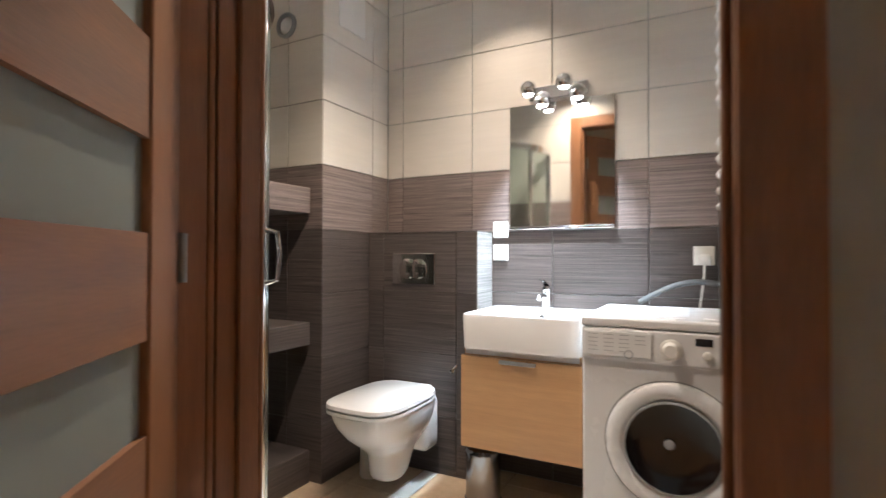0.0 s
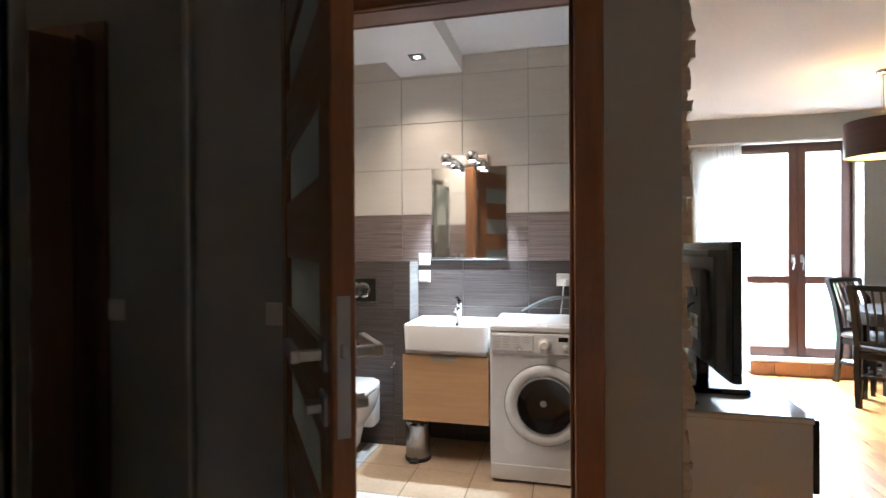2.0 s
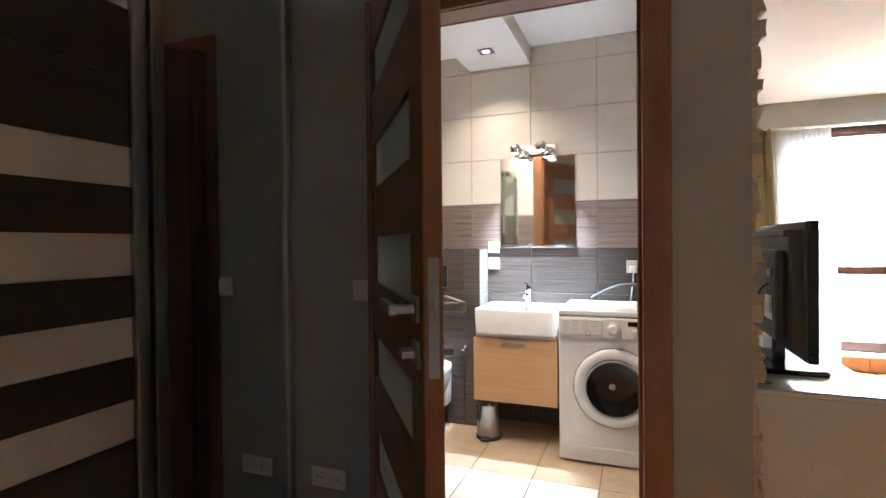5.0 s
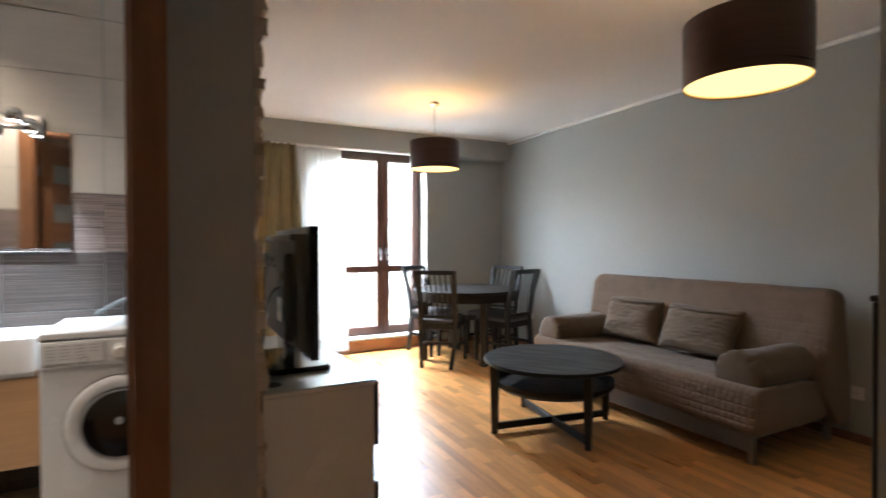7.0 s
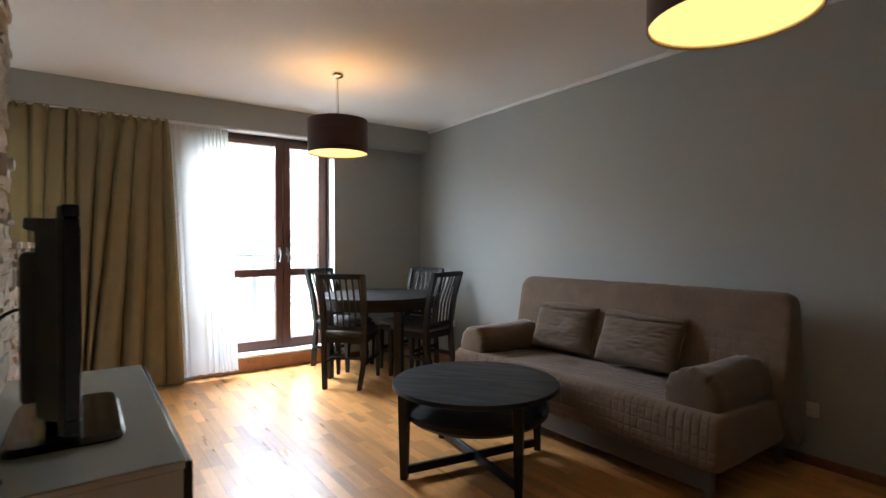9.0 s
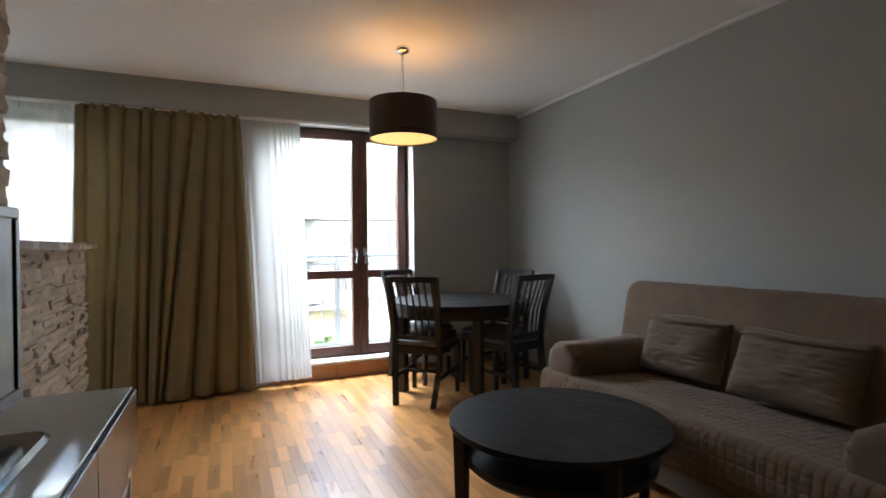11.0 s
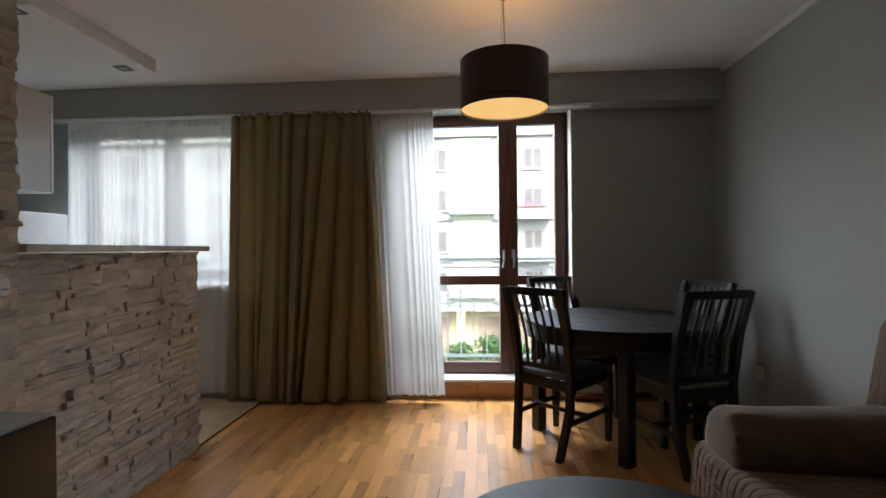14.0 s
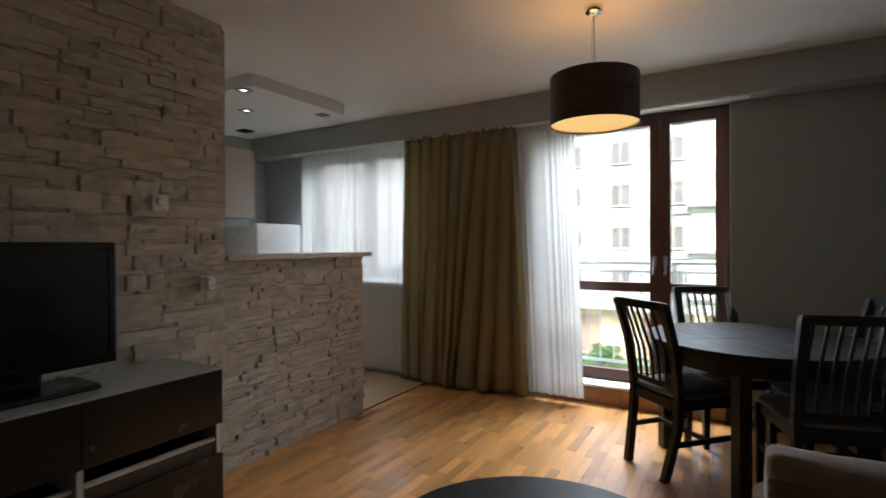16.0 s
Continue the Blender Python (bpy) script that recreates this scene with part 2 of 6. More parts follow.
M = {
    "paint_grey": mat("grey_wall_paint", (0.372, 0.384, 0.368), 0.75, 0, 0.03, 2, 0.04, 180),
    "paint_white": mat("white_ceiling_paint", (0.82, 0.815, 0.80), 0.85, 0, 0.02, 2, 0.03, 150),
    "door_wood": mat("cherry_veneer", (0.235, 0.108, 0.048), 0.38, 0, 0.24, 3, 0.04, 30, (9, 9, 0.8)),
    "door_wood_level": mat("cherry_veneer_level", (0.225, 0.110, 0.058), 0.38, 0, 0.26, 3, 0.04, 30, (0.8, 9, 9)),
    "wenge": mat("black_brown_stain", (0.017, 0.016, 0.0155), 0.46, 0, 0.04, 4, 0.004, 40, (8, 1, 8), spec=0.2),
    "wenge_up": mat("black_brown_stain_upright", (0.017, 0.016, 0.0155), 0.46, 0, 0.06, 4, 0.015, 40, (8, 8, 1), spec=0.32),
    "band_wood": mat("dark_walnut_band", (0.048, 0.034, 0.026), 0.4, 0, 0.25, 3, 0.03, 24, (8, 0.8, 8)),
    "window_wood": mat("mahogany_frame", (0.088, 0.036, 0.022), 0.38, 0, 0.15, 4, 0.03, 40, (9, 9, 1)),
    "oak": mat("oak_strip", (0.62, 0.312, 0.102), 0.34, 0, 0.15, 2.5, 0.03, 24, (7, 0.7, 7), 0.68, 0.08),
    "oak_joined": mat("oak_strip_joined", (0.62, 0.312, 0.102), 0.34, 0, 0.15, 2.5, 0.03, 24, (7, 0.7, 7), 0, 0.08, 0.68),
    "stone": mat("sandstone", (0.51, 0.455, 0.375), 0.9, 0, 0.24, 9, 0.5, 60, (1, 1, 1.5), 0.24),
    "stone_joined": mat("sandstone_joined", (0.51, 0.455, 0.375), 0.9, 0, 0.24, 9, 0.5, 60, (1, 1, 1.5), 0, 0, 0.24),
    "mortar": mat("sand_mortar", (0.15, 0.12, 0.095), 0.95, 0, 0.2, 20, 0.3, 120),
    "tile_cream": mat("cream_tile", (0.66, 0.62, 0.555), 0.38, 0, 0.025, 3, 0.02, 10, (1, 1, 12), 0.03),
    "tile_mid": reeded("taupe_streaked_tile", (0.215, 0.172, 0.158), 0.35),
    "tile_dark": reeded("dark_streaked_tile", (0.080, 0.066, 0.061), 0.36),
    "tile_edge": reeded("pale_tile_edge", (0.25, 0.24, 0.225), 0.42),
    "hose_grey": mat("dark_grey_hose", (0.10, 0.105, 0.11), 0.5, 0, 0.08, 8, 0.02, 90),
    "grout": mat("dark_grout", (0.10, 0.085, 0.075), 0.95, 0, 0.1, 30, 0.1, 100),
    "tile_floor": mat("beige_floor_tile", (0.55, 0.43, 0.30), 0.10, 0, 0.09, 5, 0.02, 40, (1, 1, 1), 0.08),
    # whiter tile colour that carries the light patch on the bathroom floor
    "tile_lit": mat("lit_floor_tile", (0.76, 0.75, 0.72), 0.12, 0, 0.03, 5, 0.02, 40, (1, 1, 1), 0.04),
    "grout_floor": mat("brown_floor_grout", (0.24, 0.17, 0.11), 0.95, 0, 0.1, 30, 0.1, 100),
    "ceramic": mat("white_ceramic", (0.80, 0.80, 0.79), 0.10, 0, 0.01, 3, 0, 20, coat=0.4),
    "enamel": mat("white_enamel", (0.76, 0.77, 0.78), 0.25, 0, 0.02, 4, 0.01, 60),
    "plastic_white": mat("white_plastic", (0.74, 0.73, 0.70), 0.38, 0, 0.03, 8, 0.02, 90),
    "plastic_grey": mat("grey_plastic", (0.30, 0.31, 0.32), 0.4, 0, 0.05, 8, 0.02, 90),
    "print_grey": mat("grey_print", (0.46, 0.47, 0.50), 0.5, 0, 0.02, 8, 0, 90),
    "black_gloss": mat("black_gloss_plastic", (0.006, 0.006, 0.007), 0.12, 0, 0.1, 5, 0.01, 60),
    "black_matt": mat("black_matt_plastic", (0.022, 0.022, 0.023), 0.62, 0, 0.1, 8, 0.05, 120),
    "tv_shell": mat("charcoal_television_plastic", (0.085, 0.088, 0.09), 0.42, 0, 0.06, 6, 0.03, 140),
    "screen": mat("dark_screen", (0.005, 0.005, 0.006), 0.16, 0, 0.02, 5, 0, 60),
    "chrome": mat("chrome", (0.78, 0.78, 0.79), 0.07, 1, 0.02, 6, 0, 60),
    "steel": mat("brushed_steel", (0.60, 0.60, 0.60), 0.28, 1, 0.08, 4, 0.03, 30, (1, 1, 18)),
    "bin_steel": mat("dark_polished_steel", (0.34, 0.34, 0.35), 0.2, 1, 0.04, 5, 0, 60),
    "aluminium": mat("satin_aluminium", (0.42, 0.44, 0.45), 0.38, 1, 0.05, 4, 0.02, 60, (12, 12, 1)),
    "beech": mat("light_wood_laminate", (0.55, 0.335, 0.165), 0.4, 0, 0.11, 2.2, 0.02, 14, (1, 6, 16)),
    "cupboard_white": mat("white_lacquer", (0.66, 0.655, 0.63), 0.22, 0, 0.02, 3, 0.01, 40, coat=0.3),
    "drawer_dark": mat("dark_lacquer", (0.018, 0.017, 0.016), 0.22, 0, 0.1, 4, 0.02, 30),
    "sofa": mat("brown_velour", (0.178, 0.128, 0.092), 0.85, 0, 0.15, 9, 0.3, 160, spec=0.2, sheen=0.2),
    "pillow": mat("brown_velour_plain", (0.145, 0.106, 0.075), 0.8, 0, 0.18, 7, 0.2, 140, spec=0.2, sheen=0.3),
    "seat_pad": mat("charcoal_seat_cloth", (0.10, 0.096, 0.095), 0.9, 0, 0.15, 9, 0.3, 300),
    "grey_metal": mat("grey_lacquered_steel", (0.17, 0.17, 0.175), 0.45, 0.3, 0.05, 6, 0.02, 60),
    "shade": mat("wood_veneer_shade", (0.055, 0.022, 0.018), 0.35, 0, 0.4, 2.0, 0.05, 9, (0.7, 0.7, 24)),
    "shade_in": mat("cream_shade_lining", (0.75, 0.62, 0.38), 0.7, 0, 0.03, 5, 0.02, 60),
    "olive": cloth("olive_curtain_cloth", (0.36, 0.304, 0.183), 0.30, 0, 350),
    "voile_thick": cloth("gathered_white_voile", (0.77, 0.77, 0.755), 0.34, 0.05, 400, 0.02),
    "sheer": cloth("white_voile", (0.74, 0.74, 0.725), 0.32, 0.24, 400, 0.03),
    "worktop": mat("cream_worktop", (0.55, 0.50, 0.43), 0.25, 0, 0.08, 8, 0.02, 70),
    "mirror": mat("mirror_silver", (0.86, 0.87, 0.86), 0.012, 1, 0.0, 3, 0, 20),
    "dark_mirror": mat("smoked_mirror", (0.62, 0.64, 0.63), 0.02, 1, 0.0, 3, 0, 20),
    "frost": cloth("frosted_glass", (0.44, 0.49, 0.485), 0.5, 0.0, 300, 0.03),
    "glass_top": mat("back_painted_glass", (0.40, 0.43, 0.41), 0.06, 0, 0.03, 5, 0, 90),
    "pane": glass("window_glass", (0.78, 0.795, 0.79)),
    "shower_pane": glass("shower_glass", (0.86, 0.92, 0.90)),
    "lamp_lit": glow("lit_lamp_glass", (1.0, 0.93, 0.82), 0.35),
    "diffuser": glow("lit_lamp_diffuser", (1.0, 0.60, 0.18), 0.066),
    "render_white": mat("white_facade", (0.32, 0.32, 0.31), 0.9, 0, 0.05, 0.5, 0.05, 8),
    "render_yellow": mat("yellow_facade", (0.58, 0.50, 0.33), 0.9, 0, 0.06, 0.5, 0.05, 8),
    "render_green": mat("pale_green_facade", (0.55, 0.62, 0.48), 0.9, 0, 0.04, 0.5, 0.05, 8),
    "far_glass": mat("far_window_glass", (0.11, 0.113, 0.117), 0.25, 0, 0.15, 1, 0, 20),
    "far_parapet": mat("far_balcony_panel", (0.27, 0.27, 0.265), 0.7, 0, 0.08, 1, 0, 20),
    "far_frame": mat("far_window_frame", (0.30, 0.22, 0.17), 0.6, 0, 0.1, 3, 0, 20),
    "concrete": mat("concrete", (0.46, 0.45, 0.43), 0.9, 0, 0.12, 2, 0.15, 40),
    "asphalt": mat("asphalt", (0.06, 0.06, 0.062), 0.9, 0, 0.2, 0.8, 0.2, 60),
    "grass": mat("grass", (0.06, 0.11, 0.03), 0.95, 0, 0.3, 1.5, 0.3, 60),
    "leaf": mat("shrub_leaf", (0.055, 0.12, 0.03), 0.6, 0, 0.35, 3, 0.1, 40, (1, 1, 1), 0, 0, 0.5),
    "flower": mat("pink_petals", (0.46, 0.16, 0.34), 0.7, 0, 0.2, 6, 0.1, 40),
    "rail": mat("galvanised_rail", (0.55, 0.56, 0.56), 0.4, 0.6, 0.08, 6, 0.03, 60),
    "terracotta": mat("terracotta_tile", (0.34, 0.17, 0.09), 0.35, 0, 0.12, 6, 0.03, 50, (1, 1, 1), 0.1),
    "radiator": mat("white_radiator_enamel", (0.74, 0.74, 0.73), 0.3, 0, 0.02, 4, 0.01, 60),
    "rubber": mat("grey_rubber", (0.22, 0.22, 0.23), 0.6, 0, 0.08, 8, 0.05, 80),
}

# ---- mesh helpers ----


def box(x0, x1, y0, y1, z0, z1, b=0.0, seg=2):
    bm = bmesh.new()
    bmesh.ops.create_cube(bm, size=1)
    for v in bm.verts:
        v.co = ((x0 + x1) / 2 + v.co.x * (x1 - x0), (y0 + y1) / 2 + v.co.y * (y1 - y0), (z0 + z1) / 2 + v.co.z * (z1 - z0))
    if b:
        bmesh.ops.bevel(bm, geom=bm.edges[:], offset=b, segments=seg, affect="EDGES", profile=0.5)
    return bm


def join(*bms):
    out = bmesh.new()
    for bm in bms:
        me = bpy.data.meshes.new("scrap")
        bm.to_mesh(me)
        bm.free()
        out.from_mesh(me)
        bpy.data.meshes.remove(me)
    return out


def turned(profile, n=32, at=(0, 0, 0), m=None):
    """Revolve (radius, height) pairs about z."""
    bm = bmesh.new()
    rings = []
    for r, z in profile:
        if r < 1e-5:
            rings.append([bm.verts.new((0, 0, z))])
        else:
            rings.append([bm.verts.new((r * math.cos(2 * math.pi * i / n), r * math.sin(2 * math.pi * i / n), z)) for i in range(n)])
    for a, b in zip(rings, rings[1:]):
        for i in range(n):
            j = (i + 1) % n
            ring = [a[i % len(a)], a[j % len(a)], b[j % len(b)], b[i % len(b)]]
            ring = [v for k, v in enumerate(ring) if v not in ring[:k]]
            if len(ring) > 2:
                bm.faces.new(ring)
    bmesh.ops.recalc_face_normals(bm, faces=bm.faces[:])
    bmesh.ops.transform(bm, matrix=Matrix.Translation(at) @ (m or Matrix()), verts=bm.verts[:])
    return bm


def loft(rings, cap=True):
    bm = bmesh.new()
    vs = [[bm.verts.new(p) for p in r] for r in rings]
    n = len(rings[0])
    for a, b in zip(vs, vs[1:]):
        for i in range(n):
            bm.faces.new((a[i], a[(i + 1) % n], b[(i + 1) % n], b[i]))
    if cap:
        bm.faces.new(vs[0][::-1])
        bm.faces.new(vs[-1])
    bmesh.ops.recalc_face_normals(bm, faces=bm.faces[:])
    return bm


def tube(points, r, n=8):
    """A round bar along points."""
    pts = [Vector(p) for p in points]
    rings = []
    side = None
    for i, p in enumerate(pts):
        d = (pts[min(i + 1, len(pts) - 1)] - pts[max(i - 1, 0)]).normalized()
        if side is None:
            side = d.orthogonal().normalized()
        side = (side - d * side.dot(d)).normalized()
        up = d.cross(side)
        rings.append([p + r * (math.cos(2 * math.pi * k / n) * side + math.sin(2 * math.pi * k / n) * up) for k in range(n)])
    return loft(rings)


def beam(p, q, w, d, b=0.003):
    """A squared bar from p to q, w wide across and d deep."""
    p, q = Vector(p), Vector(q)
    bm = box(-w / 2, w / 2, -d / 2, d / 2, 0, (q - p).length, b, 1)
    ax = (q - p).normalized()
    rot = ax.to_track_quat("Z", "Y").to_matrix().to_4x4()
    bmesh.ops.transform(bm, matrix=Matrix.Translation(p) @ rot, verts=bm.verts[:])
    return bm


def sheet(nu, nv, f, close_u=False):
    """A grid of f(u, v), u and v from 0 to 1."""
    pts = [f(i / nu, j / nv) for j in range(nv + 1) for i in range(nu + 1)]
    faces = [(j * (nu + 1) + i, j * (nu + 1) + i + 1, (j + 1) * (nu + 1) + i + 1, (j + 1) * (nu + 1) + i) for j in range(nv) for i in range(nu)]
    me = bpy.data.meshes.new("scrap")
    me.from_pydata(pts, [], faces)
    bm = bmesh.new()
    bm.from_mesh(me)
    bpy.data.meshes.remove(me)
    return bm


def mesh_of(name, bm, material, smooth=False):
    me = bpy.data.meshes.new(name)
    bm.to_mesh(me)
    bm.free()
    me.materials.append(material)
    if smooth:
        me.polygons.foreach_set("use_smooth", [True] * len(me.polygons))
        me.set_sharp_from_angle(angle=radians(40))
    return me


def part(name, bm, material, parent, label="", smooth=False, world_space=False):
    ob = new(name, mesh_of(name, bm, material, smooth))
    ob.parent = parent
    if world_space:
        ob.matrix_parent_inverse = parent.matrix_basis.inverted()
    return tagged(ob, label)


def thing(name, label, category, place=(0, 0, 0), turn=0, group=""):
    ob = new(name)
    ob.empty_display_size = 0.1
    ob.matrix_basis = pose(*place, 0, 0, turn)
    return tagged(ob, label, category, group)


def solid(name, bm, material, label, category, kind="", smooth=False):
    return tagged(new(name, mesh_of(name, bm, material, smooth)), label, category, "", kind)


def built(name, bm, material, label="", category="wall"):
    return solid(name, bm, material, label, category, "structure")
# ---- structure ----
CEIL, BCEIL = 2.49, 2.54
built("floor", box(-1.5, 4.7, -2.3, 5.0, -0.2, -0.014), M["mortar"], "levelled screed under oak strips and tiles", "floor")
built("wall_east", box(4.47, 4.62, -0.4, 5.0, -0.014, 2.7), M["paint_grey"], "plain grey painted living room wall")
built("wall_south", box(2.19, 4.47, -0.40, -0.253, -0.014, 2.7), M["paint_grey"], "grey painted wall beside the hall")
built("wall_hall_east", box(2.19, 2.33, -2.15, -0.40, -0.014, 2.7), M["paint_grey"], "grey painted hall wall")
# never in view; set close and made white to throw light back into the hall
built("wall_hall_south", box(-1.4, 2.33, -1.75, -1.6, -0.014, 2.7), M["paint_white"], "unseen white end wall, added to bounce light into the hall")
built("wall_hall_west", join(box(-1.4, -1.27, -2.15, 0.685, -0.014, 2.7), box(-1.27, -0.575, -2.15, -0.42, -0.014, 2.7)), M["paint_grey"], "grey painted wall around the wardrobe recess")
built("ceiling", join(box(-1.4, 4.6, -2.2, 0.73, CEIL, 2.7), box(0.90, 4.6, 0.73, 2.42, CEIL, 2.7), box(-1.5, 4.6, 2.42, 4.9, CEIL, 2.7)), M["paint_white"], "white painted ceiling", "ceiling")
DX0, DX1, DZ, DY0, DY1 = -0.19, 0.69, 2.05, 0.685, 0.785
built("wall_bath_south", join(box(-1.5, DX0 - 0.02, DY0, DY1, -0.014, 2.7), box(DX1 + 0.02, 0.989, DY0, DY1, -0.014, 2.7), box(DX0 - 0.02, DX1 + 0.02, DY0, DY1, DZ + 0.02, 2.7)), M["paint_grey"], "grey painted wall with the bathroom doorway")
built("wall_stone_high", box(0.868, 0.989, 0.785, 2.40, -0.014, 2.7), M["mortar"], "full height masonry wall behind the stone cladding")
built("wall_stone_low", box(0.80, 0.961, 2.45, 3.60, -0.014, 1.185), M["mortar"], "low masonry wall behind the stone cladding")
built("wall_bath_north", box(-1.5, 0.945, 2.393, 2.45, -0.014, 2.7), M["paint_grey"], "partition between bathroom and kitchen")
built("wall_bath_west", join(box(-1.5, -1.36, 0.785, 2.393, -0.014, 2.7), box(-1.36, -0.938, 1.848, 2.393, -0.014, 2.7)), M["grout"], "bathroom wall with a recess")
built("wall_kitchen_west", box(-1.5, -1.35, 2.45, 5.0, -0.014, 2.7), M["paint_grey"], "grey painted kitchen wall")
WX0, WX1, WZ0, WZ1 = 2.05, 3.405, 0.13, 2.30
KX0, KX1, KZ0, KZ1 = -0.75, 1.0, 0.93, 2.27
YI, YO = 4.68, 5.02
built("wall_north", join(
    box(-1.35, KX0, YI, YO, -0.014, 2.7), box(KX0, KX1, YI, YO, -0.014, KZ0), box(KX0, KX1, YI, YO, KZ1, 2.7),
    box(KX1, WX0, YI, YO, -0.014, 2.7), box(WX0, WX1, YI, YO, WZ1, 2.7), box(WX1, 4.47, YI, YO, -0.014, 2.7),
    box(WX0, WX1, 4.72, YO, -0.014, WZ0)), M["paint_grey"], "grey painted window wall with two openings")
built("beam_north", box(-1.35, 4.47, 4.48, YI - 0.001, 2.262, CEIL - 0.001), M["paint_grey"], "grey painted beam above the windows", "beam")
built("reveal_trim", join(box(WX1 - 0.006, WX1 + 0.0, 4.683, 4.80, WZ0, WZ1), box(WX0, WX1, 4.683, 4.80, WZ1 - 0.004, WZ1 + 0.001)), M["paint_white"], "white painted window reveal", "trim")
built("bath_ceiling", join(box(-1.36, 0.868, 0.785, 2.393, BCEIL, 2.7), box(-0.416, 0.011, 0.785, 2.384, 2.424, BCEIL + 0.002)), M["paint_white"], "white bathroom ceiling with a dropped band", "ceiling")
built("kitchen_ceiling_panel", box(-1.34, 0.505, 2.99, 3.955, 2.40, CEIL + 0.001, 0.002, 1), M["paint_white"], "dropped white ceiling panel with recessed spots", "ceiling")
built("cornice", join(box(4.435, 4.47, -0.25, 4.48, 2.462, CEIL - 0.001, 0.008, 2)), M["paint_white"], "narrow white ceiling cornice", "trim")
built("baseboard_east", box(4.455, 4.47, -0.25, 4.68, 0, 0.055, 0.004, 1), M["door_wood_level"], "low cherry wood skirting board", "baseboard")
built("baseboard_north", box(WX1, 4.455, 4.667, YI, 0, 0.055, 0.004, 1), M["door_wood_level"], "low cherry wood skirting board", "baseboard")


def window_frames():
    """Balcony door with one wide and one narrow leaf, and the kitchen window."""
    w = thing("window_1", "mahogany stained balcony door with two glazed leaves, closed", "balcony door", (2.7, 4.93, WZ0))
    tagged(w, kind="structure")
    wood = M["window_wood"]
    y0, y1 = 4.883, 4.95
    P = lambda n, bm, m=wood, par=w, lab="", s=False: part(n, bm, m, par, lab, s, par == w)
    P("window_frame", join(box(WX0, WX0 + 0.05, y0 + 0.012, y1, WZ0, WZ1), box(WX1 - 0.05, WX1, y0 + 0.012, y1, WZ0, WZ1), box(WX0 + 0.05, WX1 - 0.05, y0 + 0.012, y1, WZ1 - 0.045, WZ1), box(WX0 + 0.05, WX1 - 0.05, y0 + 0.012, y1, WZ0, WZ0 + 0.035)))
    for a, b, pa, pb in ((WX0 + 0.035, 2.918, 2.16, 2.845), (2.922, WX1 - 0.03, 2.997, 3.302)):
        z0, z1 = WZ0 + 0.025, WZ1 - 0.03
        leaf = P("door_leaf", join(box(a, pa, y0 - 0.012, y1 - 0.012, z0, z1, 0.004), box(pb, b, y0 - 0.012, y1 - 0.012, z0, z1, 0.004),
                 box(pa, pb, y0 - 0.012, y1 - 0.012, z0, 0.248, 0.004), box(pa, pb, y0 - 0.012, y1 - 0.012, 2.205, z1, 0.004), box(pa, pb, y0 - 0.012, y1 - 0.012, 0.889, 0.964, 0.004)))
        for za, zb in ((0.248, 0.889), (0.964, 2.205)):
            g = part("pane", box(pa - 0.006, pb + 0.006, 4.908, 4.914, za - 0.006, zb + 0.006), M["pane"], leaf)
            g.visible_shadow = False
        hx = (pb + b) / 2 if a < 2.5 else (a + pa) / 2
        part("handle", join(box(hx - 0.014, hx + 0.014, 4.862, 4.872, 1.10, 1.18, 0.004), tube([(hx, 4.87, 1.15), (hx, 4.83, 1.15)], 0.008), tube([(hx, 4.832, 1.155), (hx + 0.004, 4.83, 1.10), (hx - 0.01 if a < 2.5 else hx, 4.832, 1.03)], 0.008)), M["aluminium"], leaf, "satin metal handle", True)
    P("cover_strip", box(2.898, 2.942, y1 - 0.0115, y1 + 0.010, WZ0 + 0.04, WZ1 - 0.05, 0.003, 1))
    P("vent", box(2.35, 2.80, 4.858, 4.872, 2.222, 2.245, 0.004), M["window_wood"])
    k = thing("window_2", "mahogany framed kitchen window behind a voile curtain", "window", (0.1, 4.93, KZ0))
    tagged(k, kind="structure")
    Q = lambda n, bm, m=M["window_wood"]: part(n, bm, m, k, "", False, True)
    mid = 0.03
    Q("window_frame", join(box(KX0, KX0 + 0.09, y0, y1, KZ0, KZ1), box(KX1 - 0.09, KX1, y0, y1, KZ0, KZ1), box(KX0 + 0.09, KX1 - 0.09, y0, y1, KZ1 - 0.09, KZ1), box(KX0 + 0.09, KX1 - 0.09, y0, y1, KZ0, KZ0 + 0.09), box(mid - 0.07, mid + 0.07, y0, y1, KZ0 + 0.09, KZ1 - 0.09)), M["window_wood"])
    for a, b in ((KX0 + 0.085, mid - 0.065), (mid + 0.065, KX1 - 0.085)):
        g = Q("pane", box(a, b, 4.908, 4.914, KZ0 + 0.085, KZ1 - 0.085), M["pane"])
        g.visible_shadow = False
    Q("window_sill", box(KX0 - 0.04, KX1 + 0.04, 4.60, 4.88, KZ0 - 0.03, KZ0 - 0.001, 0.006), M["plastic_white"])
    built("door_sill", box(WX0 - 0.01, WX1, 4.675, 4.882, WZ0 + 0.001, WZ0 + 0.024, 0.006), M["plastic_white"], "white sill of the balcony door", "sill")
    st = tagged(new("sill_step", mesh_of("sill_step", box(WX0, WX1, 4.69, 4.719, -0.012, WZ0 - 0.003), M["mortar"])), "terracotta tiled step under the balcony door", "step", "", "structure")
    x = WX0
    while x < WX1 - 0.05:
        part("tile", box(x + 0.002, min(x + 0.30, WX1) - 0.002, 4.682, 4.69, 0.001, WZ0 - 0.004, 0.002, 1), M["terracotta"], st)
        x += 0.30


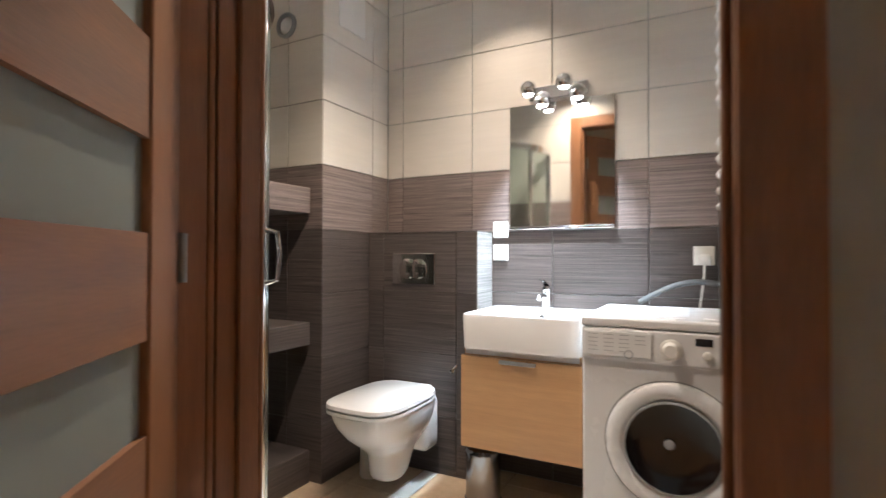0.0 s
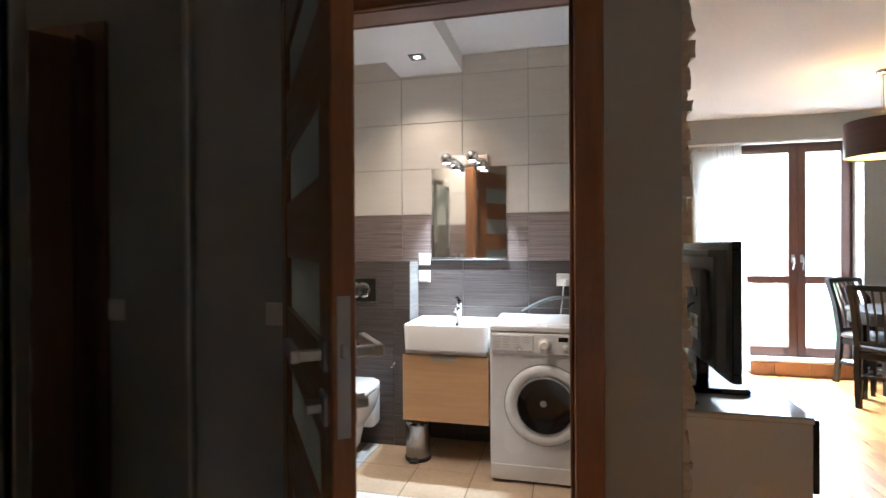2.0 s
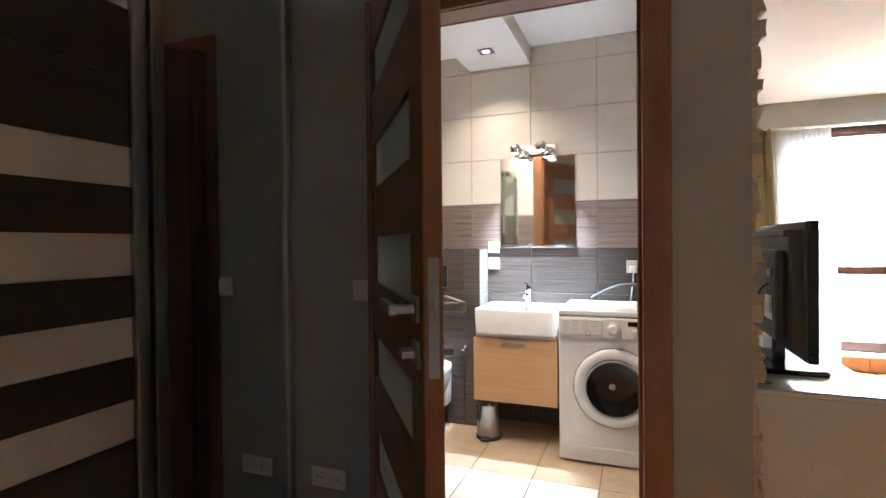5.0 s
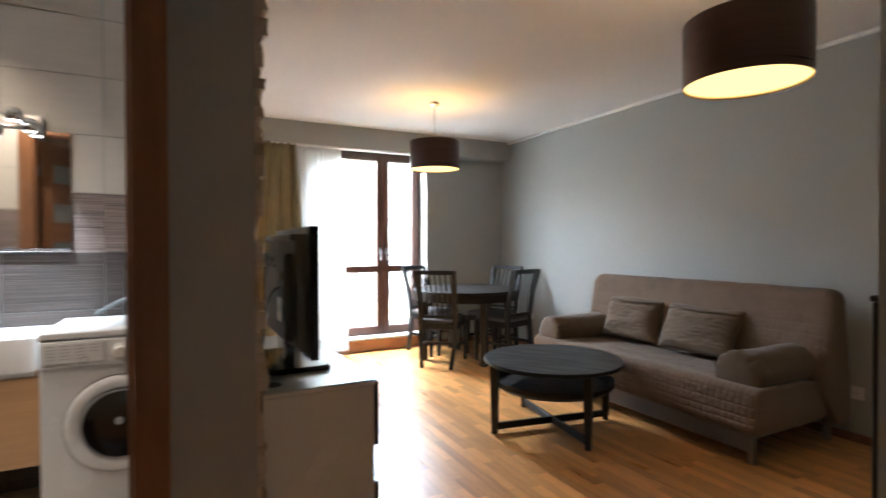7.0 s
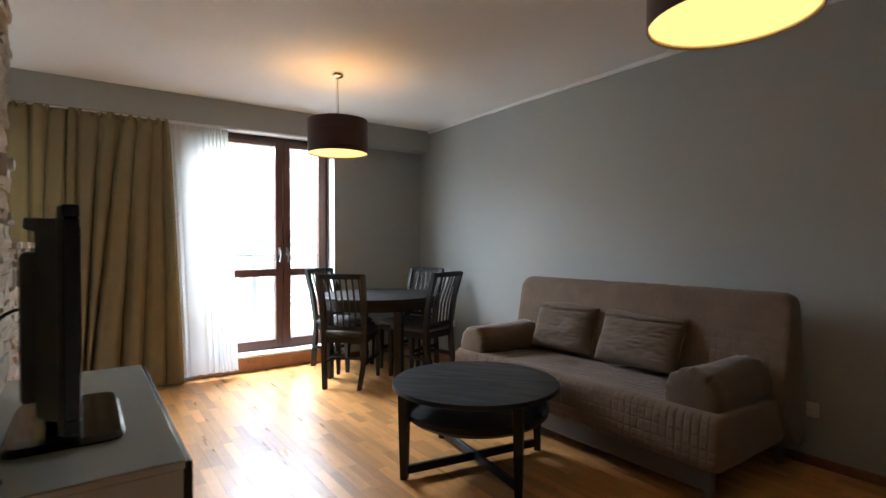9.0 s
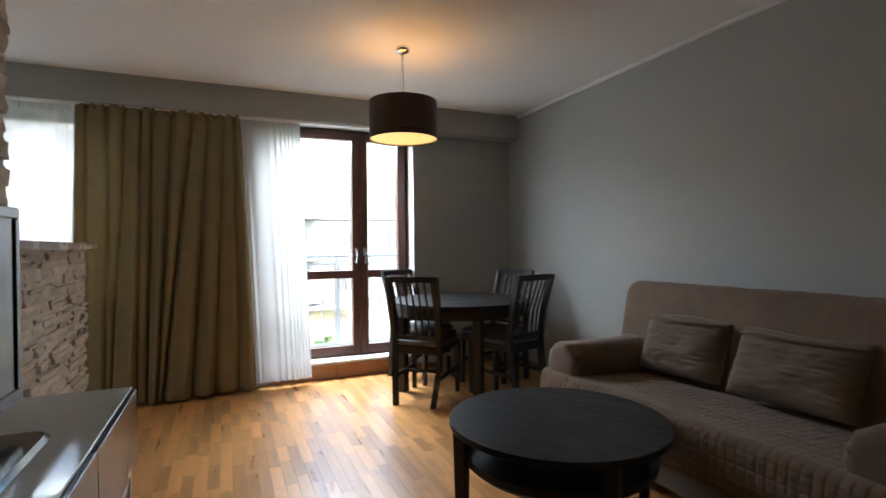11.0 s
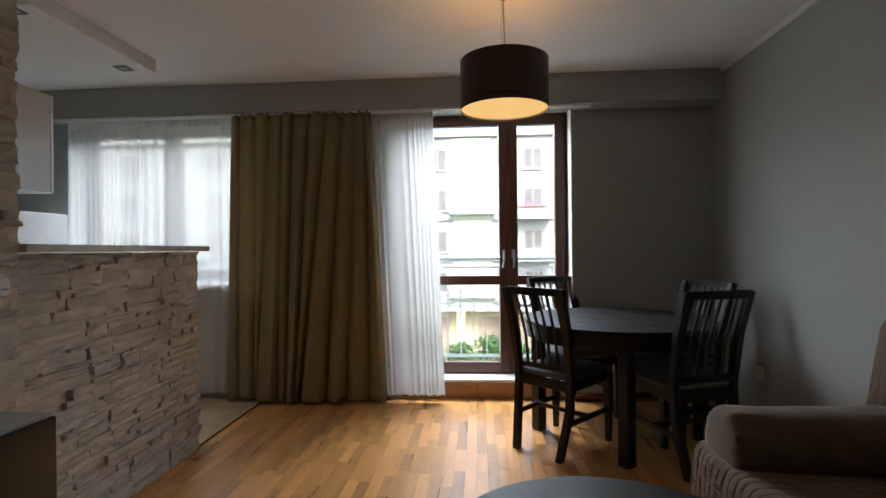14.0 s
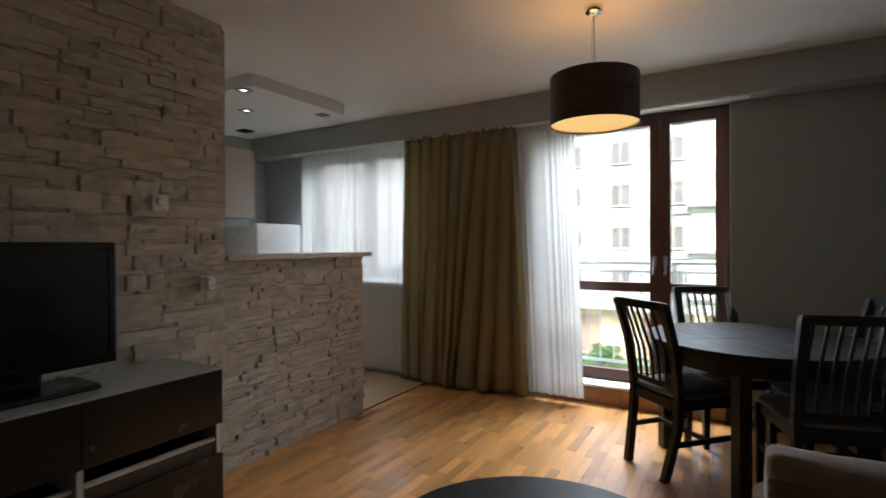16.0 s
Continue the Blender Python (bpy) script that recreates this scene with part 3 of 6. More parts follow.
def doorway():
    """Lining and architraves of the bathroom door."""
    d = thing("door_frame_1", "cherry veneered door lining and architraves", "door frame", (0.25, 0.735, 0))
    tagged(d, kind="structure")
    P = lambda n, bm, m=M["door_wood"]: part(n, bm, m, d, "", False, True)
    for sx, s in ((DX0, -1), (DX1, 1)):
        a, b = sorted((sx, sx + 0.019 * s))
        P("jamb", box(a, b, DY0 + 0.001, DY1 - 0.001, 0, DZ, 0.002, 1))
        c, e = sorted((sx + 0.002 * s, sx + 0.087 * s))
        P("architrave", box(c, e, DY0 - 0.018, DY0 - 0.0005, 0, DZ + 0.085, 0.006))
        P("architrave", box(c, e, DY1 + 0.009, DY1 + 0.024, 0, DZ + 0.085, 0.006))
        f, g = sorted((sx, sx - 0.012 * s))
        P("stop", box(f, g, DY0 + 0.045, DY1 - 0.002, 0, DZ - 0.012, 0.003, 1))
    P("head", box(DX0, DX1, DY0 + 0.001, DY1 - 0.001, DZ, DZ + 0.019, 0.002, 1), M["door_wood_level"])
    for ya, yb in ((DY0 - 0.018, DY0 - 0.0005), (DY1 + 0.009, DY1 + 0.024)):
        P("architrave", box(DX0 - 0.001, DX1 + 0.001, ya, yb, DZ + 0.002, DZ + 0.085, 0.006), M["door_wood_level"])
    # strip added to block light leaking past the hinge side of the leaf
    P("hinge_lip", box(DX0 - 0.038, DX0 - 0.004, DY0 - 0.088, DY0 - 0.0182, 0, DZ + 0.01, 0.004))
    P("strike_plate", box(DX1 - 0.0145, DX1 - 0.0125, DY0 + 0.018, DY0 + 0.040, 0.92, 1.16, 0.001, 1), M["aluminium"])


LEAF_TURN = -54.0


def bathroom_door():
    """Cherry leaf with a ladder of frosted panes; local x runs from the hinges to the lock, local y points out of the bathroom side."""
    w, h, th = 0.89, 2.03, 0.04
    d = thing("door_1", "open cherry veneered door with a ladder of frosted panes", "door", (DX0, DY0 - 0.08, 0.008), LEAF_TURN)
    tagged(d, kind="structure")
    P = lambda n, bm, m=M["door_wood"], lab="", s=False: part(n, bm, m, d, lab, s)
    y0, y1 = -th, 0.0
    P("stile", box(0, 0.12, y0, y1, 0, h, 0.003, 1))
    P("stile", box(w - 0.12, w, y0, y1, 0, h, 0.003, 1))
    xa, xb = 0.12, w - 0.12
    panes = [(z, z + 0.15, z, z + 0.15) for z in (0.14, 0.455, 0.77, 1.09, 1.40, 1.715)]
    edges = [(0, 0)] + [e for a, b, c, f in panes for e in ((a, c), (b, f))] + [(h, h)]
    for i in range(0, len(edges), 2):
        (l0, r0), (l1, r1) = edges[i], edges[i + 1]
        ring = lambda y: [(xa, y, l0), (xb, y, r0), (xb, y, r1), (xa, y, l1)]
        P("rail", loft([ring(y0 + 0.004), ring(y1 - 0.004)]), M["door_wood_level"])
    for a, b, c, f in panes:
        ring = lambda y: [(xa, y, a), (xb, y, c), (xb, y, f), (xa, y, b)]
        P("pane", loft([ring(-0.024), ring(-0.016)]), M["frost"], "frosted glass pane")
    hx = w - 0.055
    P("lock_plate", box(w - 0.001, w + 0.002, -0.031, -0.009, 0.96, 1.19, 0.001, 1), M["aluminium"], "satin metal lock plate")
    P("latch", box(w, w + 0.010, -0.026, -0.014, 1.09, 1.115, 0.003, 1), M["aluminium"])
    for s, yy in ((1, y1), (-1, y0)):
        for zc in (1.088, 0.998):
            P("escutcheon", box(hx - 0.026, hx + 0.026, min(yy, yy + 0.008 * s), max(yy, yy + 0.008 * s), zc - 0.026, zc + 0.026, 0.002, 1), M["aluminium"], "square satin metal plate")
        P("handle", join(box(hx - 0.009, hx + 0.009, min(yy + 0.006 * s, yy + 0.055 * s), max(yy + 0.006 * s, yy + 0.055 * s), 1.079, 1.097, 0.003), box(hx - 0.125, hx + 0.011, min(yy + 0.043 * s, yy + 0.060 * s), max(yy + 0.043 * s, yy + 0.060 * s), 1.077, 1.099, 0.004)), M["aluminium"], "square satin metal lever")
        P("thumb_turn", box(hx - 0.03, hx + 0.008, min(yy + 0.006 * s, yy + 0.034 * s), max(yy + 0.006 * s, yy + 0.034 * s), 0.990, 1.006, 0.003), M["aluminium"])
    for z in (0.25, 1.05, 1.80):
        P("hinge", turned([(0, -0.045), (0.008, -0.045), (0.008, 0.045), (0, 0.045)], 10, (-0.006, y1 + 0.004, z)), M["aluminium"], "", True)


window_frames()
doorway()
bathroom_door()


def wardrobe():
    """Sliding doors in the hall recess: one mirrored, one white with dark wood bands."""
    d = thing("sliding_wardrobe", "built-in wardrobe with a mirror door and a striped dark wood door", "wardrobe", (-0.95, 0.13, 0))
    P = lambda n, bm, m, lab="", par=d: part(n, bm, m, par, lab, False, par == d)
    P("carcass", join(box(-1.265, -1.25, -0.415, 0.68, 0, 2.488), box(-1.25, -0.75, -0.415, -0.40, 0, 2.488), box(-1.25, -0.75, 0.667, 0.682, 0, 2.488)), M["drawer_dark"])
    mir = P("mirror_door", box(-0.653, -0.645, 0.10, 0.652, 0.05, 2.43), M["dark_mirror"], "smoked mirror sliding door")
    for a, b in ((0.055, 0.10), (0.652, 0.681)):
        part("profile", box(-0.670, -0.630, a, b, 0.03, 2.45, 0.006), M["aluminium"], mir, "satin aluminium grip profile")
    band = P("striped_door", box(-0.615, -0.608, -0.385, -0.035, 0.05, 2.43), M["cupboard_white"], "white lacquered door with dark wood bands")
    for z0, z1 in ((0.05, 0.701), (0.81, 0.925), (1.034, 1.146), (1.259, 1.385), (1.493, 1.68), (1.682, 1.863)):
        part("band", box(-0.607, -0.600, -0.385, -0.035, z0, z1, 0.001, 1), M["band_wood"], band, "dark wood band")
    for a, b in ((-0.412, -0.386), (-0.034, 0.012)):
        part("profile", box(-0.635, -0.592, a, b, 0.03, 2.45, 0.006), M["aluminium"], band, "satin aluminium grip profile")
    P("track", box(-0.71, -0.59, -0.415, 0.68, 2.455, 2.489), M["aluminium"])
    P("track", box(-0.71, -0.59, -0.415, 0.68, 0.001, 0.025), M["aluminium"])


wardrobe()


def switch(name, label, m, parts=1, cat="light switch"):
    """A plate on a wall; local y points out of the wall, local z up."""
    d = thing(name, label, cat)
    d.matrix_basis = m
    for i in range(parts):
        o = (i - (parts - 1) / 2) * 0.075
        f = part("plate", box(o - 0.040, o + 0.040, 0, 0.010, -0.040, 0.040, 0.004), M["plastic_white"], d)
        if cat == "light switch":
            part("rocker", box(o - 0.027, o + 0.027, 0.009, 0.015, -0.027, 0.027, 0.003), M["plastic_white"], d)
        else:
            part("insert", turned([(0.024, 0.0), (0.024, 0.006), (0.021, 0.006), (0.019, -0.002), (0, -0.002)], 20, (o, 0.007, 0), pose(0, 0, 0, -90, 0, 0)), M["plastic_white"], d, "", True)
            part("pin_hole", join(box(o - 0.012, o - 0.007, 0.009, 0.0108, -0.003, 0.003), box(o + 0.007, o + 0.012, 0.009, 0.0108, -0.003, 0.003)), M["black_matt"], d)
    return d


switch("light_switch", "white plastic light switch on the hall wall", pose(-0.307, 0.685, 1.047, 0, 0, 180))
switch("wall_socket", "white double socket low on the hall wall", pose(-0.47, 0.685, 0.30, 0, 0, 180), 2, "socket")
switch("wall_socket", "white plastic socket low on the grey wall", pose(4.47, 0.779, 0.303, 0, 0, 90), 1, "socket")
switch("wall_socket", "white plastic socket low behind the chairs", pose(4.47, 4.04, 0.372, 0, 0, 90), 1, "socket")
# ---- bathroom ----


def plaster_tiles(wall, axis, plane, proud, spans, rows, wallside):
    """Tiles on a wall. axis: the one they face along; plane: their face; spans and rows: joints along and up."""
    cache = {}
    for (a, b) in zip(spans, spans[1:]):
        for (z0, z1, m) in rows:
            key = (round(b - a, 4), round(z1 - z0, 4), m)
            if key not in cache:
                w, h, g = b - a, z1 - z0, 0.0022 if m == "tile_cream" else 0.0012
                bm = box(-w / 2 + g, w / 2 - g, -proud / 2, proud / 2, -h / 2 + g, h / 2 - g, 0.0012, 1)
                cache[key] = mesh_of("tile", bm, M[m])
            t = new("tile", cache[key])
            t.parent = wall
            off = plane + wallside * proud / 2
            t.matrix_basis = pose((a + b) / 2, off, (z0 + z1) / 2) if axis == "y" else pose(off, (a + b) / 2, (z0 + z1) / 2, 0, 0, 90)


ROWS_UP = [(1.492, 1.797, "tile_cream"), (1.797, 2.104, "tile_cream"), (2.104, 2.41, "tile_cream"), (2.41, 2.54, "tile_cream")]
ROWS_LOW = [(0.0, 0.28, "tile_dark"), (0.28, 0.585, "tile_dark"), (0.585, 0.885, "tile_dark"), (0.885, 1.186, "tile_dark")]
ROWS = ROWS_LOW + [(1.186, 1.492, "tile_mid")] + ROWS_UP
wall_of = bpy.data.objects
plaster_tiles(wall_of["wall_bath_north"], "y", 2.385, 0.007, [-0.93, -0.83, -0.41, 0.009, 0.437, 0.86], ROWS, 1)
plaster_tiles(wall_of["wall_bath_west"], "x", -0.93, 0.007, [1.842, 2.24, 2.385], ROWS, -1)
plaster_tiles(wall_of["wall_bath_west"], "y", 1.841, 0.006, [-1.36, -1.15, -0.931], ROWS, 1)
plaster_tiles(wall_of["wall_bath_west"], "x", -1.353, 0.006, [0.795, 1.20, 1.62, 1.84], ROWS, -1)
plaster_tiles(wall_of["wall_stone_high"], "x", 0.861, 0.006, [0.795, 1.1, 1.5, 1.94, 2.384], ROWS, 1)
plaster_tiles(wall_of["wall_bath_south"], "y", 0.792, 0.006, [-1.35, -0.95, -0.60, DX0 - 0.09], ROWS, -1)
plaster_tiles(wall_of["wall_bath_south"], "y", 0.792, 0.006, [DX1 + 0.09, 0.86], ROWS, -1)
plaster_tiles(wall_of["wall_bath_south"], "y", 0.792, 0.006, [DX0 - 0.09, 0.25, DX1 + 0.09], [(DZ + 0.09, 2.41, "tile_cream"), (2.41, 2.54, "tile_cream")], -1)
panel = built("cistern_box", box(-0.928, -0.305, 2.207, 2.384, 0, 1.176), M["grout"], "boxed-in cistern clad in dark streaked tiles", "cistern box")
plaster_tiles(panel, "y", 2.2, 0.007, [-0.925, -0.83, -0.41, -0.302], ROWS_LOW[:3] + [(0.885, 1.178, "tile_dark")], 1)
part("capping", box(-0.928, -0.300, 2.199, 2.384, 1.178, 1.184, 0.001, 1), M["tile_dark"], panel)
part("side", box(-0.3045, -0.298, 2.2, 2.384, 0, 1.177, 0.001, 1), M["tile_edge"], panel, "pale tiled edge")


def niche_shelves():
    for z0, z1 in ((1.262, 1.383), (0.644, 0.751), (0.0, 0.153)):
        s = solid("niche_shelf", box(-1.347, -0.995, 1.37, 1.834, z0, z1, 0.004), M["tile_mid"] if z0 > 1 else M["tile_dark"], "thick tiled shelf in the bathroom recess", "shelf")
        tagged(s, group="shelves in the recess")


niche_shelves()


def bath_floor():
    f = built("bath_floor", box(-1.36, 0.868, 0.70, 2.393, -0.013, -0.006), M["grout_floor"], "beige tiled bathroom floor", "floor")
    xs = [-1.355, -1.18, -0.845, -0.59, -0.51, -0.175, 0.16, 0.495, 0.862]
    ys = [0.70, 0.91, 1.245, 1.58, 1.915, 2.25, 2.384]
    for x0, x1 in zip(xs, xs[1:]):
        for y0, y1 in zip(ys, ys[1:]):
            # pool and strip of light on the floor, painted by swapping in whiter tiles
            lit_patch = (x0 == -0.59 and y0 < 2.0) or (-0.6 < x0 < 0.4 and y1 <= 1.58)
            me = mesh_of("tile", box((x0 - x1) / 2 + 0.002, (x1 - x0) / 2 - 0.002, (y0 - y1) / 2 + 0.002, (y1 - y0) / 2 - 0.002, -0.006, 0, 0.0015, 1), M["tile_lit" if lit_patch else "tile_floor"])
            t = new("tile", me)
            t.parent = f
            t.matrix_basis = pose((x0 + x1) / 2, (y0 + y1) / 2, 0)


bath_floor()


def rounded(cx, cy, hx, hy, z, n=36, p=3.2):
    """A rounded rectangle ring."""
    out = []
    for i in range(n):
        a = 2 * math.pi * i / n
        c, s = math.cos(a), math.sin(a)
        out.append((cx + hx * math.copysign(abs(c) ** (2 / p), c), cy + hy * math.copysign(abs(s) ** (2 / p), s), z))
    return out


def toilet():
    """Wall-hung bowl; local y runs out from the wall towards the rim's front at -y."""
    d = thing("toilet", "white wall-hung ceramic toilet with a closed lid", "toilet", (-0.632, 2.2, 0.06))
    P = lambda n, bm, m=M["ceramic"], lab="", s=True: part(n, bm, m, d, lab, s)
    rings = []
    for z, front, back, hx, p in ((0.0, -0.29, -0.20, 0.045, 2.2), (0.008, -0.325, -0.17, 0.068, 2.3), (0.03, -0.342, -0.14, 0.078, 2.3), (0.09, -0.352, -0.10, 0.082, 2.3), (0.125, -0.362, -0.07, 0.088, 2.3), (0.15, -0.385, -0.04, 0.102, 2.3), (0.18, -0.425, -0.02, 0.126, 2.4), (0.22, -0.475, -0.005, 0.150, 2.5), (0.27, -0.515, 0.0, 0.168, 2.7), (0.31, -0.532, 0.0, 0.176, 2.9), (0.335, -0.538, 0.0, 0.178, 3.0)):
        rings.append(rounded(0, (front + back) / 2, hx, (back - front) / 2, z, 40, p))
    P("bowl", loft(rings))
    P("mount", box(-0.135, 0.135, -0.13, -0.0005, 0.08, 0.332, 0.035, 4))
    P("seat", loft([rounded(0, -0.29, 0.182, 0.252, z, 40, 3.8) for z in (0.340, 0.353)]), M["ceramic"])
    P("lid", loft([rounded(0, -0.29, a, b, z, 40, 3.8) for a, b, z in ((0.176, 0.246, 0.357), (0.183, 0.253, 0.364), (0.180, 0.250, 0.378), (0.165, 0.235, 0.384))]), M["ceramic"])
    P("hinge_bar", tube([(-0.10, -0.03, 0.365), (0.10, -0.03, 0.365)], 0.012), M["ceramic"])
    b = thing("toilet_brush", "grey toilet brush holder on the floor beside the bowl", "toilet brush", (-0.79, 2.03, 0))
    part("holder", turned([(0, 0), (0.045, 0), (0.05, 0.01), (0.047, 0.14), (0.042, 0.14), (0.04, 0.02), (0, 0.02)], 24), M["plastic_white"], b, "", True)
    part("stem", tube([(0, 0, 0.02), (0, 0.01, 0.24)], 0.007), M["plastic_white"], b, "", True)


toilet()


def flush_plate():
    d = thing("flush_plate", "chrome dual flush plate on the dark tiles", "flush plate", (-0.645, 2.199, 0.998))
    part("plate", box(-0.123, 0.123, -0.012, 0, -0.078, 0.078, 0.004), M["chrome"], d)
    for x, r in ((-0.03, 0.052), (0.03, 0.05)):
        part("button", turned([(0, 0.008), (r * 0.6, 0.007), (r, 0.0), (r, -0.004), (0, -0.004)], 28, (x, -0.013, 0), pose(0, 0, 0, 90, 0, 0)), M["chrome"], d, "", True)


flush_plate()


def vanity():
    d = thing("vanity_cabinet", "wall-hung light wood vanity cabinet with a drawer front", "vanity", (-0.02, 2.18, 0.251))
    P = lambda n, bm, m, lab="", s=False, par=d: part(n, bm, m, par, lab, s, par == d)
    P("body", box(-0.268, 0.228, 1.998, 2.3845, 0.258, 0.672), M["beech"])
    P("rail", box(-0.262, 0.222, 1.990, 1.997, 0.645, 0.672), M["plastic_white"])
    f = P("drawer_front", box(-0.278, 0.236, 1.978, 1.997, 0.251, 0.640, 0.002, 1), M["beech"])
    part("handle", join(box(-0.10, 0.055, 1.960, 1.975, 0.618, 0.634, 0.004), box(-0.096, -0.088, 1.97, 1.979, 0.620, 0.632), box(0.043, 0.051, 1.97, 1.979, 0.620, 0.632)), M["aluminium"], f, "flat satin metal handle")
    b = thing("washbasin", "rectangular white ceramic washbasin on the vanity", "washbasin", (-0.02, 2.18, 0.674))
    outer0 = rounded(-0.0155, 2.168, 0.250, 0.2145, 0.6735, 48, 14)
    outer1 = rounded(-0.0155, 2.168, 0.256, 0.2165, 0.812, 48, 14)
    top = rounded(-0.0155, 2.168, 0.253, 0.2135, 0.818, 48, 14)
    rim = rounded(-0.0155, 2.130, 0.235, 0.150, 0.818, 48, 8)
    low = rounded(-0.0155, 2.130, 0.215, 0.130, 0.735, 48, 6)
    flat = rounded(-0.0155, 2.130, 0.06, 0.05, 0.722, 48, 4)
    part("basin", loft([outer0, outer1, top, rim, low, flat]), M["ceramic"], b, "", True, True)
    t = thing("basin_mixer_tap", "chrome single lever mixer tap on the washbasin", "tap", (-0.005, 2.33, 0.818))
    part("body", turned([(0, 0), (0.026, 0), (0.026, 0.008), (0.021, 0.012), (0.020, 0.085), (0.022, 0.09), (0.018, 0.105), (0, 0.108)], 24), M["chrome"], t, "", True)
    part("spout", tube([(0, -0.008, 0.055), (0, -0.06, 0.065), (0, -0.11, 0.062), (0, -0.118, 0.05)], 0.012, 12), M["chrome"], t, "", True)
    part("lever", loft([[(x * a, y + yy, z + zz) for x, zz in ((-1, 0), (1, 0), (1, 0.008), (-1, 0.008))] for a, y, z, yy in ((0.014, 0.015, 0.105, 0), (0.013, -0.03, 0.118, 0), (0.010, -0.075, 0.132, 0))]), M["chrome"], t, "", True)
    part("overflow", turned([(0.011, 0), (0.011, 0.003), (0.007, 0.003), (0.006, 0), (0, 0)], 16, (0, -0.073, -0.033), pose(0, 0, 0, 75, 0, 0)), M["chrome"], t, "", True)


vanity()


def washing_machine():
    d = thing("washing_machine", "white front-loading washing machine with a round glass door", "washing machine", (0.557, 2.12, 0))
    P = lambda n, bm, m=M["enamel"], lab="", s=False, par=d: part(n, bm, m, par, lab, s, par == d)
    x0, x1, y0, y1 = 0.262, 0.852, 1.858, 2.37
    P("body", box(x0, x1, y0, y1, 0.012, 0.815, 0.008))
    P("top", box(x0 - 0.001, x1 + 0.001, y0 - 0.012, y1, 0.816, 0.85, 0.010, 3))
    P("kick_panel", box(x0 + 0.004, x1 - 0.004, y0 - 0.006, y0 - 0.0005, 0.015, 0.10, 0.003, 1))
    pan = P("control_panel", box(x0 + 0.002, x1 - 0.002, y0 - 0.014, y0 - 0.0005, 0.70, 0.812, 0.006))
    part("drawer", box(x0 + 0.012, x0 + 0.235, y0 - 0.019, y0 - 0.0135, 0.715, 0.803, 0.004), M["enamel"], pan)
    for i, (zz, n) in enumerate(((0.79, 4), (0.776, 4), (0.762, 4), (0.748, 3), (0.734, 3))):
        for k in range(n):
            part("print_line", box(x0 + 0.025 + 0.052 * k, x0 + 0.058 + 0.052 * k, y0 - 0.0197, y0 - 0.0192, zz, zz + 0.0028), M["print_grey"], pan)
    part("print_badge", turned([(0.016, 0), (0.016, 0.0006), (0.011, 0.0006), (0.011, 0)], 20, (x0 + 0.16, y0 - 0.0192, 0.727), pose(0, 0, 0, 90, 0, 0)), M["print_grey"], pan)
    part("dial", turned([(0.036, 0), (0.034, 0.006), (0.027, 0.009), (0.023, 0.028), (0.020, 0.031), (0, 0.031)], 28, (x0 + 0.293, y0 - 0.014, 0.752), pose(0, 0, 0, 90, 0, 0)), M["plastic_white"], pan, "", True)
    part("display", box(x0 + 0.365, x0 + 0.415, y0 - 0.0155, y0 - 0.0138, 0.772, 0.796), M["black_gloss"], pan, "black display")
    for k in range(3):
        part("button", turned([(0.014, 0), (0.014, 0.008), (0.011, 0.011), (0, 0.011)], 18, (x0 + 0.40 + 0.055 * k, y0 - 0.014, 0.742), pose(0, 0, 0, 90, 0, 0)), M["plastic_white"], pan, "", True)
    cx, cz = 0.558, 0.43
    R = pose(0, 0, 0, 90, 0, 0)
    door = P("door", turned([(0.214, 0), (0.214, 0.008), (0.207, 0.017), (0.190, 0.022), (0.170, 0.021), (0.157, 0.013), (0.150, 0.0)], 56, (cx, y0 - 0.001, cz), R), M["enamel"], "", True)
    part("door_seam", turned([(0.2145, 0), (0.2145, 0.003), (0.219, 0.003), (0.219, 0)], 56, (cx, y0 - 0.0005, cz), R), M["plastic_grey"], door, "dark seam round the door", True)
    part("door_ring", turned([(0.153, 0.002), (0.153, 0.022), (0.147, 0.024), (0.142, 0.014), (0.142, 0.002)], 48, (cx, y0 - 0.001, cz), R), M["plastic_grey"], door, "", True)
    part("door_glass", turned([(0.147, 0.012), (0.125, 0.004), (0.09, -0.002), (0.05, -0.004), (0, -0.005)], 48, (cx, y0 - 0.012, cz), R), M["black_gloss"], door, "dark domed glass", True)
    part("door_handle", box(cx + 0.150, cx + 0.192, y0 - 0.046, y0 - 0.022, cz - 0.05, cz + 0.07, 0.016, 3), M["enamel"], door, "", True)
    part("drum_cap", turned([(0.018, 0), (0.014, 0.006), (0, 0.008)], 18, (cx - 0.01, y0 - 0.0125, cz + 0.01), R), M["plastic_grey"], door, "", True)
    for x in (x0 + 0.06, x1 - 0.06):
        for y in (y0 + 0.05, y1 - 0.05):
            P("foot", turned([(0, 0), (0.02, 0), (0.02, 0.013), (0, 0.013)], 12, (x, y, 0)), M["rubber"])
    c = thing("drain_hose", "grey corrugated drain hose on the washing machine", "hose", (0.5, 2.35, 0.85))
    pts = [(0.40 + 0.30 * s, 2.352 - 0.012 * math.sin(3.1 * s), 0.862 + 0.095 * math.sin(2.0 * s)) for s in np.linspace(0, 1.3, 26)]
    part("hose", tube([tuple(map(float, p)) for p in pts], 0.012, 10), M["hose_grey"], c, "", True, True)


washing_machine()


